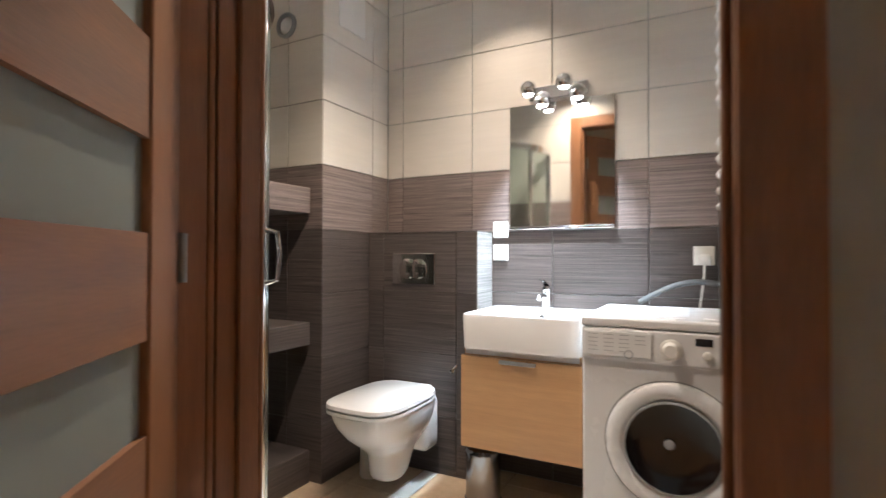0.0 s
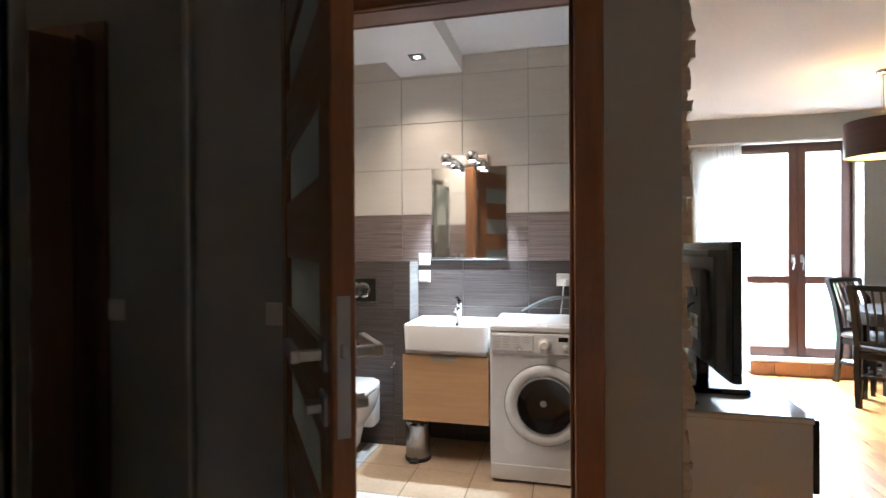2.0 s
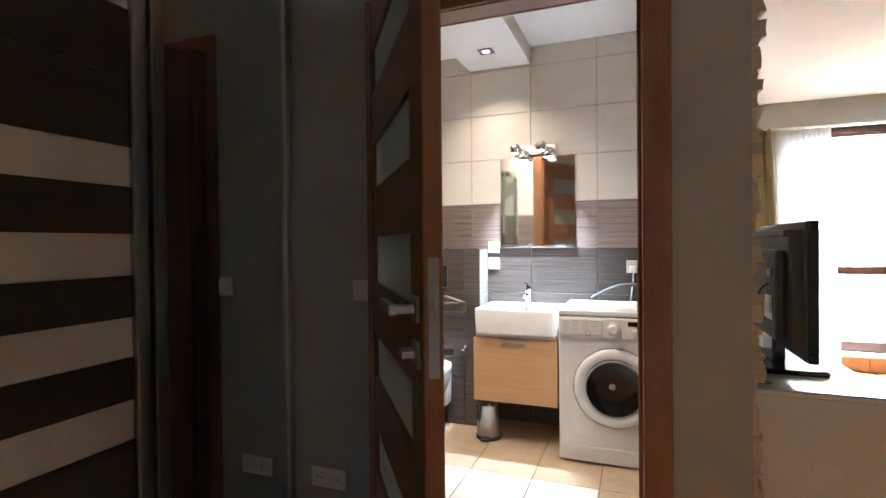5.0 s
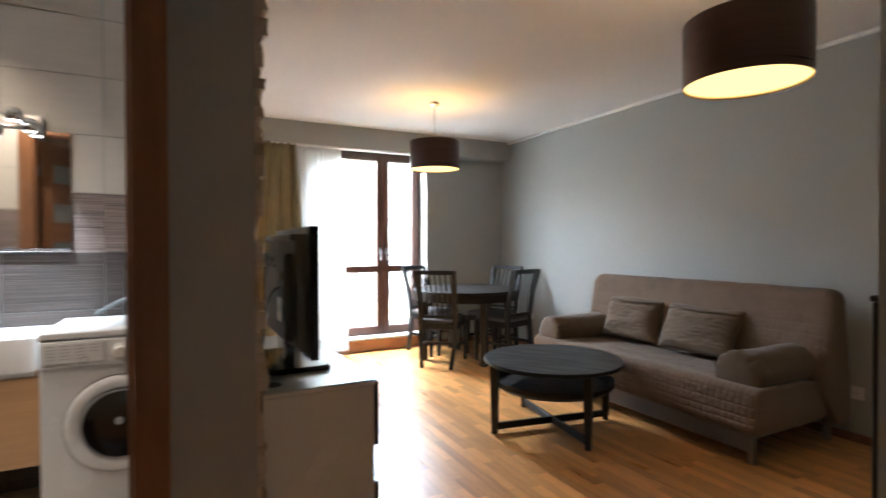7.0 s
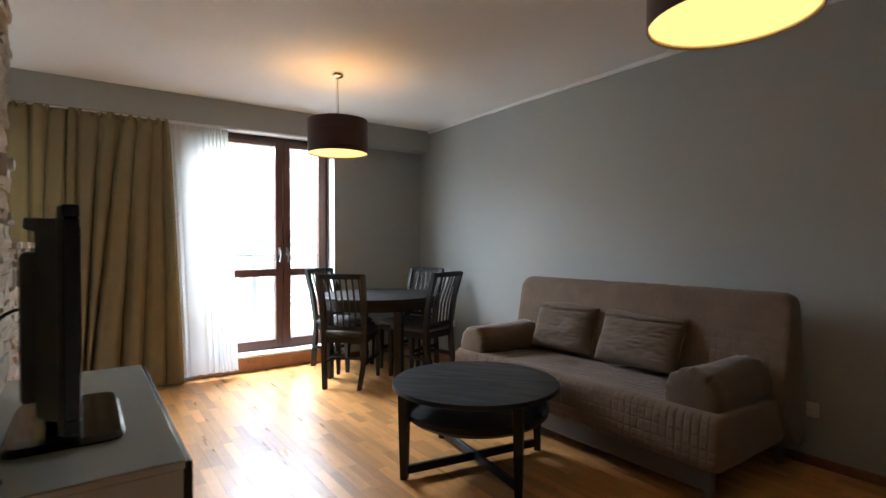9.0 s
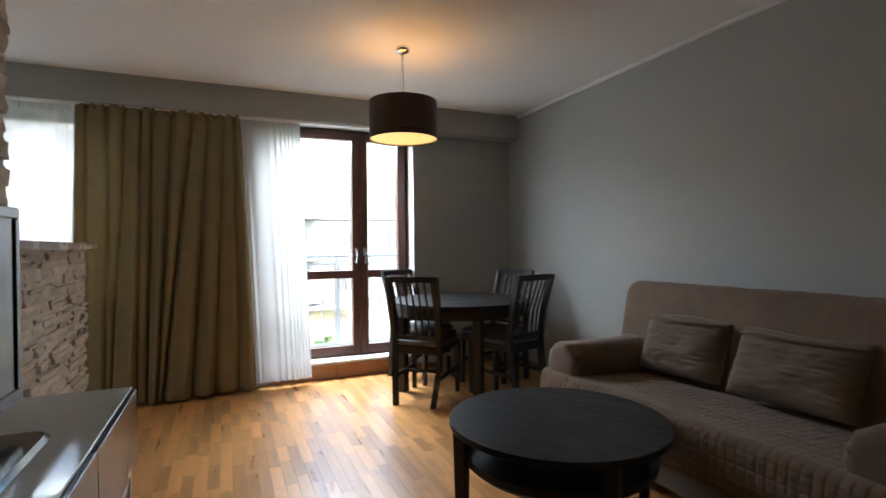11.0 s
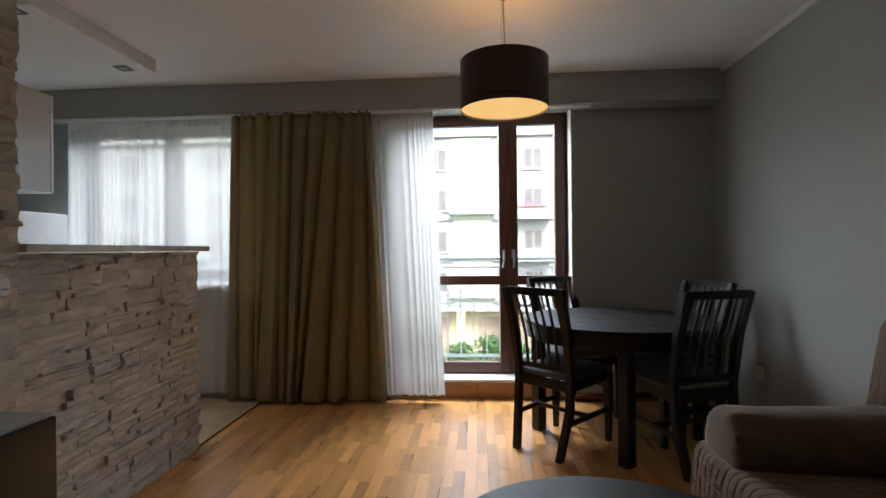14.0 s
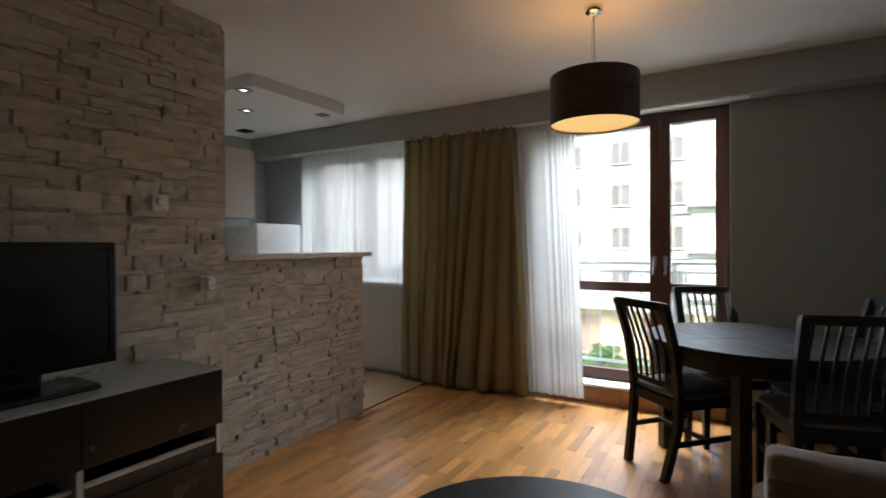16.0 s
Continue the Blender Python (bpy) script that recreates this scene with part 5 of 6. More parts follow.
def sofa():
    d = thing("sofa_bed", "brown quilted velour sofa bed with a tall back", "sofa", (3.95, 1.76, 0))
    P = lambda n, bm, m, lab="", s=True: part(n, bm, m, d, lab, s, True)
    ya, yb = 0.80, 2.72
    seat = smooth_ring([(3.485, 0.19), (4.20, 0.19), (4.24, 0.40), (3.50, 0.44)], 0.06)
    P("seat_cover", quilted(seat, ya, yb, 0.056, 0.0385, 0.0062, 300, 500), M["sofa"], "quilted brown seat cover")
    back = smooth_ring([(4.10, 0.36), (4.20, 0.93), (4.31, 0.945), (4.42, 0.13), (4.25, 0.12)], 0.05)
    P("back_cover", quilted(back, ya - 0.03, yb + 0.0, 0.060, 0.0385, 0.0052, 280, 500, 0.07), M["sofa"], "quilted brown back cover")
    P("base_board", box(3.56, 3.585, ya + 0.06, yb - 0.06, 0.07, 0.20, 0.004), M["grey_metal"], "grey metal front board", False)
    P("frame", box(3.586, 4.30, ya + 0.06, yb - 0.06, 0.15, 0.185), M["grey_metal"], "", False)
    for x in (3.60, 4.36):
        for y in (ya + 0.09, yb - 0.09):
            P("leg", turned([(0, 0), (0.024, 0), (0.028, 0.19), (0, 0.19)], 16, (x, y, 0)), M["grey_metal"], "grey leg")


sofa()


def bolster(place, length=0.62):
    """Half-round arm cushion lying across the seat; local x along it."""
    d = thing("bolster_cushion", "plump half-round brown velour arm cushion", "cushion", place, 0, "sofa arm cushions")
    rings = []
    n = 44
    stops = [(-0.5, 0.30, -0.006), (-0.5, 0.62, -0.003), (-0.5, 0.86, 0.0), (-0.5, 0.955, 0.012), (-0.5, 1.0, 0.035)]
    stops += [(-0.5 + j / 28, 1.0, 0.0) for j in range(3, 26)]
    stops += [(0.5, 1.0, -0.035), (0.5, 0.955, -0.012), (0.5, 0.86, 0.0), (0.5, 0.62, 0.003), (0.5, 0.30, 0.006)]
    for f, k, dx in stops:
        x = f * length + dx
        e = length / 2 - abs(x)
        ring = []
        for i in range(n):
            a = 2 * math.pi * i / n
            c, s = math.cos(a), math.sin(a)
            y = 0.138 * c
            z = 0.140 * s ** 0.9 if s > 0 else -0.060 * abs(s) ** 0.4
            gather = 0.008 * math.sin(19 * a + 2.0 * math.sin(5 * a) + place[1]) * math.exp(-(e / 0.10) ** 2) * (s > -0.1)
            sag = 0.010 * noise.noise(Vector((x * 4 + place[1] * 7, y * 6, z * 6))) + 0.003 * noise.noise(Vector((x * 15, y * 15 + place[1], z * 15)))
            g = k * (1 + (gather + sag * (s > 0)) * 6)
            ring.append((x, y * g, max(0.001, 0.060 + z * g)))
        rings.append(ring)
    part("cover", loft(rings), M["pillow"], d, "", True)


bolster((3.89, 0.965, 0.408), 0.64)
bolster((3.83, 2.555, 0.410), 0.60)


def cushion(place, w, h, lean, turn, seed):
    """Square scatter cushion standing on the seat; local x along its width, z up, y through it."""
    d = thing("scatter_cushion", "crumpled brown velour scatter cushion with a piped flap", "cushion", place, 0, "scatter cushions")
    d.matrix_basis = pose(*place, 0, 0, turn) @ pose(0, 0, 0, lean, 0, 0)
    for s in (1, -1):
        def f(u, v, s=s):
            a, b = 2 * u - 1, 2 * v - 1
            puff = max(0, (1 - abs(a) ** 3.6)) ** 0.55 * max(0, (1 - abs(b) ** 3.0)) ** 0.55
            pinch = 1 - 0.05 * (1 - abs(b)) * abs(a) ** 4
            wr = 0.017 * noise.noise(Vector((a * 1.6 + seed, b * 2.2, s))) + 0.008 * noise.noise(Vector((a * 3 + 4 * b, b * 9 - 3 * a + seed, s)))
            fold = 0.005 * math.sin(13 * (a + b) + seed) * abs(a * b) - 0.020 * math.exp(-((b - 0.64 + 0.07 * math.sin(2.6 * a + seed)) / 0.06) ** 2) * (1 - a * a)
            return (a * w / 2 * pinch, s * (0.072 * puff + (wr + fold) * puff), (b + 1) * h / 2 + 0.008 * math.sin(3 * a + seed) * (b > 0))
        part("cover", sheet(48, 44, f), M["pillow"], d, "", True)
    part("flap", tube([(-w / 2 + 0.02, -0.03, h * 0.88), (-w / 4, -0.055, h * 0.885), (0, -0.06, h * 0.86), (w / 4, -0.055, h * 0.875), (w / 2 - 0.02, -0.03, h * 0.90)], 0.009), M["pillow"], d, "", True)


cushion((4.02, 2.16, 0.452), 0.50, 0.34, -22, -84, 1.7)
cushion((4.00, 1.56, 0.452), 0.56, 0.34, -26, -88, 4.1)


def tv_bench():
    d = thing("tv_bench", "white lacquered bench with dark drawer fronts and an open shelf", "tv bench", (1.22, 1.51, 0))
    P = lambda n, bm, m, lab="", par=d: part(n, bm, m, par, lab, False, par == d)
    x0, x1, ya, yb, zt = 1.032, 1.43, 0.958, 2.056, 0.725
    w = M["cupboard_white"]
    P("side_panel", box(x0, x1, ya, ya + 0.02, 0, 0.703, 0.001, 1), w)
    P("side_panel", box(x0, x1, yb - 0.02, yb, 0, 0.703, 0.001, 1), w)
    # back and shelf coloured dark to keep the open gap dark
    P("back_panel", box(x0, x0 + 0.012, ya + 0.02, yb - 0.02, 0.04, 0.70), M["drawer_dark"])
    P("shelf", box(x0 + 0.012, x1 - 0.04, ya + 0.02, yb - 0.02, 0.370, 0.386), M["drawer_dark"])
    P("divider", box(x0 + 0.012, x1 + 0.008, 1.478, 1.498, 0.04, 0.48), w)
    P("bottom_panel", box(x0 + 0.012, x1 - 0.008, ya + 0.02, yb - 0.02, 0.04, 0.059), w)
    P("top", box(x0 - 0.004, x1 + 0.004, ya - 0.002, yb + 0.002, 0.704, 0.719, 0.002, 1), w)
    P("glass_top", box(x0 - 0.004, x1 + 0.006, ya - 0.002, yb + 0.002, 0.7195, zt, 0.002, 1), M["glass_top"], "pale back-painted glass top")
    P("cable_grommet", turned([(0, 0.0), (0.030, 0.0), (0.030, 0.003), (0.024, 0.004), (0, 0.002)], 24, (1.085, 1.046, zt)), M["black_matt"], "small black cable grommet")
    for a, b in ((ya + 0.001, 1.487), (1.489, yb - 0.001)):
        P("drawer_front", box(x1 + 0.001, x1 + 0.020, a + 0.001, b - 0.001, 0.48, 0.717, 0.002, 1), M["drawer_dark"], "dark lacquered drawer front")
        P("drawer_front", box(x1 + 0.001, x1 + 0.020, a + 0.001, b - 0.001, 0.045, 0.345, 0.002, 1), M["drawer_dark"], "dark lacquered drawer front")
        P("drawer_side", box(x1 - 0.030, x1 - 0.008, a + 0.02, b - 0.02, 0.06, 0.399, 0.001, 1), M["band_wood"], "brown side of the drawer")
        P("edge_strip", box(x1 - 0.034, x1 - 0.004, a + 0.02, b - 0.02, 0.400, 0.414, 0.002, 1), M["worktop"], "pale edge of the drawer")
    t = thing("television", "black flat television with a silver edge, switched off", "television", (1.21, 1.385, 0.726))
    Q = lambda n, bm, m, lab="", s=False: part(n, bm, m, t, lab, s, True)
    Q("bezel", join(box(1.215, 1.245, 1.016, 1.712, 0.803, 0.835, 0.003, 1), box(1.215, 1.245, 1.016, 1.712, 1.262, 1.29, 0.003, 1), box(1.215, 1.245, 1.016, 1.045, 0.835, 1.262, 0.003, 1), box(1.215, 1.245, 1.684, 1.712, 0.835, 1.262, 0.003, 1)), M["black_gloss"])
    Q("screen", box(1.225, 1.240, 1.044, 1.685, 0.834, 1.263), M["screen"], "dark screen")
    Q("edge_trim", box(1.222, 1.238, 1.7125, 1.7165, 0.803, 1.29, 0.001, 1), M["aluminium"], "silver edge")
    Q("back_shell", loft([[(x, y, z) for y, z in ((1.016 + e, 0.803 + e), (1.712 - e, 0.803 + e), (1.712 - e, 1.29 - e), (1.016 + e, 1.29 - e))] for x, e in ((1.2145, 0.002), (1.207, 0.006), (1.205, 0.028), (1.176, 0.034), (1.168, 0.044))]), M["tv_shell"])
    Q("top_ledge", box(1.150, 1.206, 1.05, 1.678, 1.236, 1.262, 0.006, 2), M["tv_shell"])
    Q("housing", box(1.138, 1.170, 1.10, 1.63, 0.86, 1.19, 0.012, 2), M["tv_shell"])
    for ya, yb, za, zb in ((1.14, 1.26, 0.93, 1.02), (1.16, 1.22, 1.09, 1.12), (1.50, 1.60, 0.90, 0.93)):
        Q("port", box(1.1355, 1.139, ya, yb, za, zb, 0.001, 1), M["black_gloss"], "dark connection port")
    for k in range(9):
        Q("vent_slot", box(1.1365, 1.139, 1.30 + 0.022 * k, 1.312 + 0.022 * k, 1.13, 1.17), M["black_gloss"])
    Q("neck", box(1.17, 1.215, 1.30, 1.47, 0.742, 0.86, 0.01), M["black_gloss"])
    Q("foot", loft([rounded(1.213, 1.40, a, b, z, 40, 9) for a, b, z in ((0.122, 0.225, 0.7265), (0.124, 0.227, 0.732), (0.115, 0.215, 0.744))]), M["black_gloss"], "", True)
    c = thing("television_cable", "black cable from the television to the floor", "cable", (1.05, 1.1, 0))
    part("cable", tube([tuple((1 - s) ** 3 * a + 3 * s * (1 - s) ** 2 * b + 3 * s * s * (1 - s) * c2 + s ** 3 * e for a, b, c2, e in zip((1.137, 1.20, 1.06), (1.07, 1.13, 1.06), (1.04, 0.965, 0.93), (1.035, 0.942, 0.70))) for s in [k / 14 for k in range(15)]] + [(1.034, 0.936, 0.5), (1.036, 0.934, 0.25), (1.032, 0.93, 0.02)], 0.0038), M["black_matt"], c, "", True, True)


tv_bench()


def kitchen():
    built("breakfast_counter", box(0.74, 1.030, 2.405, 3.662, 1.190, 1.222, 0.003, 1), M["worktop"], "cream worktop on the low stone wall", "counter")
    c = thing("wall_cupboard", "white wall-hung kitchen cupboard", "cupboard", (0.5, 2.6, 1.44))
    part("body", box(0.05, 0.853, 2.452, 2.709, 1.443, 1.863, 0.002, 1), M["cupboard_white"], c, "", False, True)
    part("door", box(0.051, 0.853, 2.71, 2.728, 1.444, 1.862, 0.002, 1), M["cupboard_white"], c, "", False, True)
    f = thing("refrigerator", "tall white refrigerator with a rounded top", "refrigerator", (-0.95, 4.25, 0))
    part("body", box(-1.30, -0.69, 3.955, 4.54, 0.02, 1.475, 0.012), M["enamel"], f, "", True, True)
    part("lower_door", box(-0.686, -0.63, 3.957, 4.538, 0.05, 0.70, 0.014, 3), M["enamel"], f, "", True, True)
    part("upper_door", box(-0.686, -0.63, 3.957, 4.538, 0.705, 1.50, 0.018, 3), M["enamel"], f, "", True, True)
    part("handle", box(-0.629, -0.615, 4.0, 4.02, 0.95, 1.20, 0.005), M["aluminium"], f, "", False, True)
    for x in (-1.22, -0.76):
        for y in (4.02, 4.47):
            part("foot", turned([(0, 0), (0.02, 0), (0.02, 0.021), (0, 0.021)], 12, (x, y, 0)), M["black_matt"], f, "", False, True)
    r = thing("panel_radiator", "white panel radiator under the kitchen window", "radiator", (0.35, 4.64, 0.1))
    for i in range(18):
        part("column", box(-0.05 + 0.05 * i, -0.004 + 0.05 * i, 4.625, 4.645, 0.10, 0.64, 0.006), M["radiator"], r, "", False, True)
    part("back", box(-0.05, 0.85, 4.646, 4.676, 0.12, 0.62), M["radiator"], r, "", False, True)
    part("grille", box(-0.05, 0.85, 4.622, 4.676, 0.641, 0.655, 0.003, 1), M["radiator"], r, "", False, True)
    for i, (px, py) in enumerate(KITCHEN_SPOTS + [(0.36, 3.84)]):
        s = thing("recessed_spotlight", "square recessed spotlight in the ceiling panel, " + ("lit" if i < 2 else "unlit"), "spotlight", (px, py, 2.40), 0, "kitchen ceiling spots")
        part("bezel", join(box(-0.045, 0.045, -0.045, -0.02, -0.006, 0), box(-0.045, 0.045, 0.02, 0.045, -0.006, 0), box(-0.045, -0.02, -0.02, 0.02, -0.006, 0), box(0.02, 0.045, -0.02, 0.02, -0.006, 0)), M["grey_metal"], s)
        part("bulb", box(-0.0195, 0.0195, -0.0195, 0.0195, -0.004, -0.001), M["lamp_lit"] if i < 2 else M["plastic_grey"], s)
    v = thing("ceiling_vent", "small dark vent in the kitchen ceiling panel", "vent", (-0.70, 3.88, 2.40))
    part("grille", join(*[box(-0.06, 0.06, -0.05 + 0.02 * i, -0.036 + 0.02 * i, -0.012, 0) for i in range(6)]), M["black_matt"], v)


kitchen()


def stone_wall_bits():
    k = thing("dimmer_switch", "white rotary dimmer switch on the stone wall", "dimmer switch")
    k.matrix_basis = pose(1.031, 2.02, 1.482, 0, 0, -90)
    part("plate", box(-0.041, 0.041, -0.025, 0.011, -0.041, 0.041, 0.004), M["plastic_white"], k)
    part("knob", turned([(0.023, 0), (0.022, 0.012), (0.019, 0.016), (0, 0.017)], 28, (0, 0.0108, 0.006), pose(0, 0, 0, -90, 0, 0)), M["plastic_white"], k, "round turning knob", True)
    part("print_line", box(-0.024, 0.002, 0.0108, 0.0114, -0.033, -0.028), M["print_grey"], k)
    switch("wall_socket", "white plastic socket on the stone wall", pose(1.029, 2.269, 1.076, 0, 0, -90), 1, "socket")
    n = thing("plug_in_adapter", "rounded white adapter plugged into the wall socket", "adapter")
    n.matrix_basis = pose(1.0392, 2.269, 1.076, 0, 0, -90)
    part("body", loft([[(x, y, z) for x, _, z in [(p[0], 0, p[1]) for p in rounded(0, 0, hx, hz, 0, 28, 4)]] for y, hx, hz in ((0.0, 0.020, 0.030), (0.006, 0.026, 0.037), (0.030, 0.026, 0.037), (0.040, 0.020, 0.031))]), M["ceramic"], n, "", True)
    part("slot", box(-0.012, 0.012, 0.0398, 0.0408, -0.012, -0.006), M["plastic_grey"], n)
    p = thing("wall_picture", "dark edged picture hung on a cord", "picture", (2.55, -0.24, 1.38))
    part("frame", join(box(2.26, 2.285, -0.2525, -0.225, 1.38, 1.64, 0.002, 1), box(2.76, 2.785, -0.2525, -0.225, 1.38, 1.64, 0.002, 1), box(2.285, 2.76, -0.2525, -0.225, 1.38, 1.405, 0.002, 1), box(2.285, 2.76, -0.2525, -0.225, 1.615, 1.64, 0.002, 1)), M["wenge_up"], p, "", False, True)
    part("panel", box(2.284, 2.761, -0.2525, -0.235, 1.404, 1.616), M["drawer_dark"], p, "", False, True)
    part("cord", tube([(2.27, -0.245, 1.64), (2.27, -0.247, 2.2)], 0.003), M["black_matt"], p, "", False, True)
    # only its thin edge is known; width, top and feet are made up
    c = thing("low_cabinet", "slim dark wooden panel against the wall", "cabinet", (2.6, -0.23, 0))
    part("body", box(2.235, 2.95, -0.2525, -0.222, 0.02, 1.085, 0.003, 1), M["wenge_up"], c, "", False, True)
    part("top", box(2.23, 2.955, -0.2525, -0.218, 1.086, 1.10, 0.003, 1), M["wenge"], c, "", False, True)
    for x in (2.27, 2.91):
        part("foot", box(x - 0.015, x + 0.015, -0.25, -0.226, 0, 0.021), M["wenge"], c, "", False, True)


stone_wall_bits()

# ---- outside ----


def balcony():
    built("balcony_floor", box(-1.5, 5.2, 5.021, 6.05, -0.18, -0.02), M["concrete"], "concrete balcony slab", "balcony")
    d = thing("balcony_railing", "galvanised balcony railing with upright bars", "railing", (1.85, 5.95, -0.02))
    part("top_rail", tube([(-1.45, 5.95, 1.09), (5.15, 5.95, 1.09)], 0.024, 10), M["rail"], d, "", True, True)
    part("mid_rail", box(-1.45, 5.15, 5.94, 5.96, 0.985, 1.005), M["rail"], d, "", False, True)
    part("low_rail", box(-1.45, 5.15, 5.94, 5.96, 0.06, 0.09), M["rail"], d, "", False, True)
    for i in range(7):
        x = -1.4 + i * 1.08
        part("post", box(x - 0.02, x + 0.02, 5.925, 5.975, -0.02, 1.08), M["rail"], d, "", False, True)
    me = mesh_of("bar", box(-0.007, 0.007, -0.007, 0.007, 0.09, 0.986), M["rail"])
    for i in range(48):
        b = new("bar", me)
        b.parent = d
        b.matrix_parent_inverse = d.matrix_basis.inverted()
        b.matrix_basis = pose(-1.30 + i * 0.135, 5.95, 0)


balcony()
GZ = -6.3
built("ground", box(-400, 400, 5.3, 700, GZ - 0.3, GZ), M["grass"], "lawn and yard below the balcony", "ground")
built("road", box(-60, 60, 14, 24, GZ + 0.004, GZ + 0.03), M["asphalt"], "asphalt yard between the buildings", "road")
built("pavement", box(-60, 60, 24, 30, GZ + 0.004, GZ + 0.14), M["concrete"], "concrete pavement along the facade", "pavement")


def block():
    """White rendered apartment block across the yard."""
    d = thing("apartment_building", "white rendered apartment block with rows of windows and balconies", "apartment building", (2, 41, GZ))
    P = lambda n, bm, m, lab="", par=d: part(n, bm, m, par, lab, False, par == d)
    P("wall", box(-62, 17, 36, 46, -3.0, 9.0), M["render_white"])
    P("ground_storey", box(-61.9, 16.9, 36.15, 45.9, GZ, -3.0), M["render_yellow"], "yellow ground storey")
    P("roof", box(-62.3, 17.3, 35.7, 46.3, 9.0, 9.35, 0.03, 1), M["concrete"])
    P("green_bay", box(0.9, 3.6, 35.93, 36, -2.9, 8.9), M["render_green"], "pale green bay")
    xs = [(-13.7 - 3.25 * k, 1.28) for k in range(13, 0, -1)] + [(-13.7, 1.28), (-10.4, 1.28), (-7.25, 1.28), (-4.04, 1.28), (-0.8, 1.28), (1.6, 0.95), (5.85, 1.25), (9.2, 1.25), (12.6, 1.25)]
    for z in (8.15, 5.32, 2.45, -0.40):
        for x, w in xs:
            win = P("window", join(box(x, x + 0.07, 35.95, 36.03, z - 1.45, z), box(x + w - 0.07, x + w, 35.95, 36.03, z - 1.45, z), box(x, x + w, 35.95, 36.03, z - 0.07, z), box(x, x + w, 35.95, 36.03, z - 1.45, z - 1.38), box(x + w / 2 - 0.06, x + w / 2 + 0.06, 35.95, 36.03, z - 1.45, z)), M["far_frame"])
            part("pane", box(x + 0.06, x + w - 0.06, 35.97, 36.01, z - 1.39, z - 0.06), M["far_glass"], win)
            part("sill", box(x - 0.06, x + w + 0.06, 35.85, 35.99, z - 1.52, z - 1.455), M["concrete"], win)
        if z < 8:
            P("ledge", box(-0.2, 16.9, 35.82, 35.995, z - 2.13, z - 2.02), M["render_white"])
            b = P("balcony", box(4.35, 7.6, 34.9, 35.99, z - 2.15, z - 2.0), M["render_white"])
            part("parapet", box(4.35, 7.6, 34.88, 34.94, z - 2.15, z - 1.25), M["far_parapet"], b)
            b = P("balcony", box(0.7, 3.8, 35.2, 35.92, z - 1.75, z - 1.62), M["render_white"])
            part("parapet", box(0.7, 3.8, 35.18, 35.22, z - 1.60, z - 0.95), M["rail"], b)
    for x, w in ((-12, 2.2), (-7, 2.2), (-2, 2.6), (2.6, 1.6), (5.4, 1.4), (9, 2.2)):
        o = P("doorway", box(x, x + w, 36.05, 36.2, GZ + 0.15, -3.6), M["far_frame"])
    P("canopy", box(-8, 10, 34.6, 36.1, -3.0, -2.75), M["render_white"])
    for x in (-6.5, -3.0, 1.2, 4.2):
        P("pillar", box(x, x + 0.5, 34.7, 35.2, GZ + 0.14, -3.0), M["render_yellow"])
    f = thing("flower_box", "pink flowers on a far balcony", "flowers", (6.2, 34.9, 4.05))
    rng = random.Random(5)
    bm = bmesh.new()
    for i in range(80):
        m = pose(rng.uniform(-1.0, 1.0), rng.uniform(-0.15, 0.1), rng.uniform(-0.05, 0.35), rng.uniform(0, 180), rng.uniform(0, 180), rng.uniform(0, 180))
        bmesh.ops.create_circle(bm, cap_ends=True, radius=0.055, segments=5, matrix=m)
    part("blossom", bm, M["flower"], f)
    part("trough", box(-1.0, 1.0, -0.12, 0.1, -0.07, 0.0), M["terracotta"], f)


block()


def shrub(place, r, h, seed):
    d = thing("shrub", "leafy green shrub in the yard", "shrub", place, 0, "yard shrubs")
    rng = random.Random(seed)
    for i in range(5):
        a = rng.uniform(0, 6.28)
        part("stem", tube([(0, 0, 0), (0.3 * r * math.cos(a), 0.3 * r * math.sin(a), h * 0.5), (0.7 * r * math.cos(a), 0.7 * r * math.sin(a), h * 0.85)], 0.03, 5), M["far_frame"], d)
    pts, faces = [], []
    for i in range(700):
        k = rng.randrange(9)
        crng = random.Random(seed * 31 + k)
        c = Vector((crng.uniform(-0.6, 0.6) * r, crng.uniform(-0.6, 0.6) * r, crng.uniform(0.3, 0.85) * h))
        v = Vector((rng.gauss(0, 1), rng.gauss(0, 1), rng.gauss(0, 0.8))).normalized() * r * 0.42 * rng.uniform(0.5, 1.05)
        m = Matrix.Translation(c + v) @ pose(0, 0, 0, rng.uniform(0, 360), rng.uniform(0, 360), rng.uniform(0, 360))
        s = rng.uniform(0.09, 0.17)
        b = len(pts)
        pts += [m @ Vector(p) for p in ((-s, 0, 0), (0, -s * 0.5, 0.02), (s, 0, 0), (0, s * 0.5, 0.02))]
        faces.append((b, b + 1, b + 2, b + 3))
    me = bpy.data.meshes.new("crown")
    me.from_pydata([tuple(p) for p in pts], [], faces)
    me.materials.append(M["leaf"])
    c = new("crown", me)
    c.parent = d


for i, (x, y, r, h) in enumerate(((1.5, 31.5, 1.1, 1.8), (3.4, 32.0, 1.3, 2.3), (5.2, 31.2, 1.0, 1.6), (7.2, 31.8, 1.2, 2.0), (9.2, 31.3, 1.1, 1.8), (-3.5, 32, 1.0, 1.5))):
    shrub((x, y, GZ + 0.0), r, h, i + 3)

# ---- pieces: oak strips, kitchen tiles, stones ----


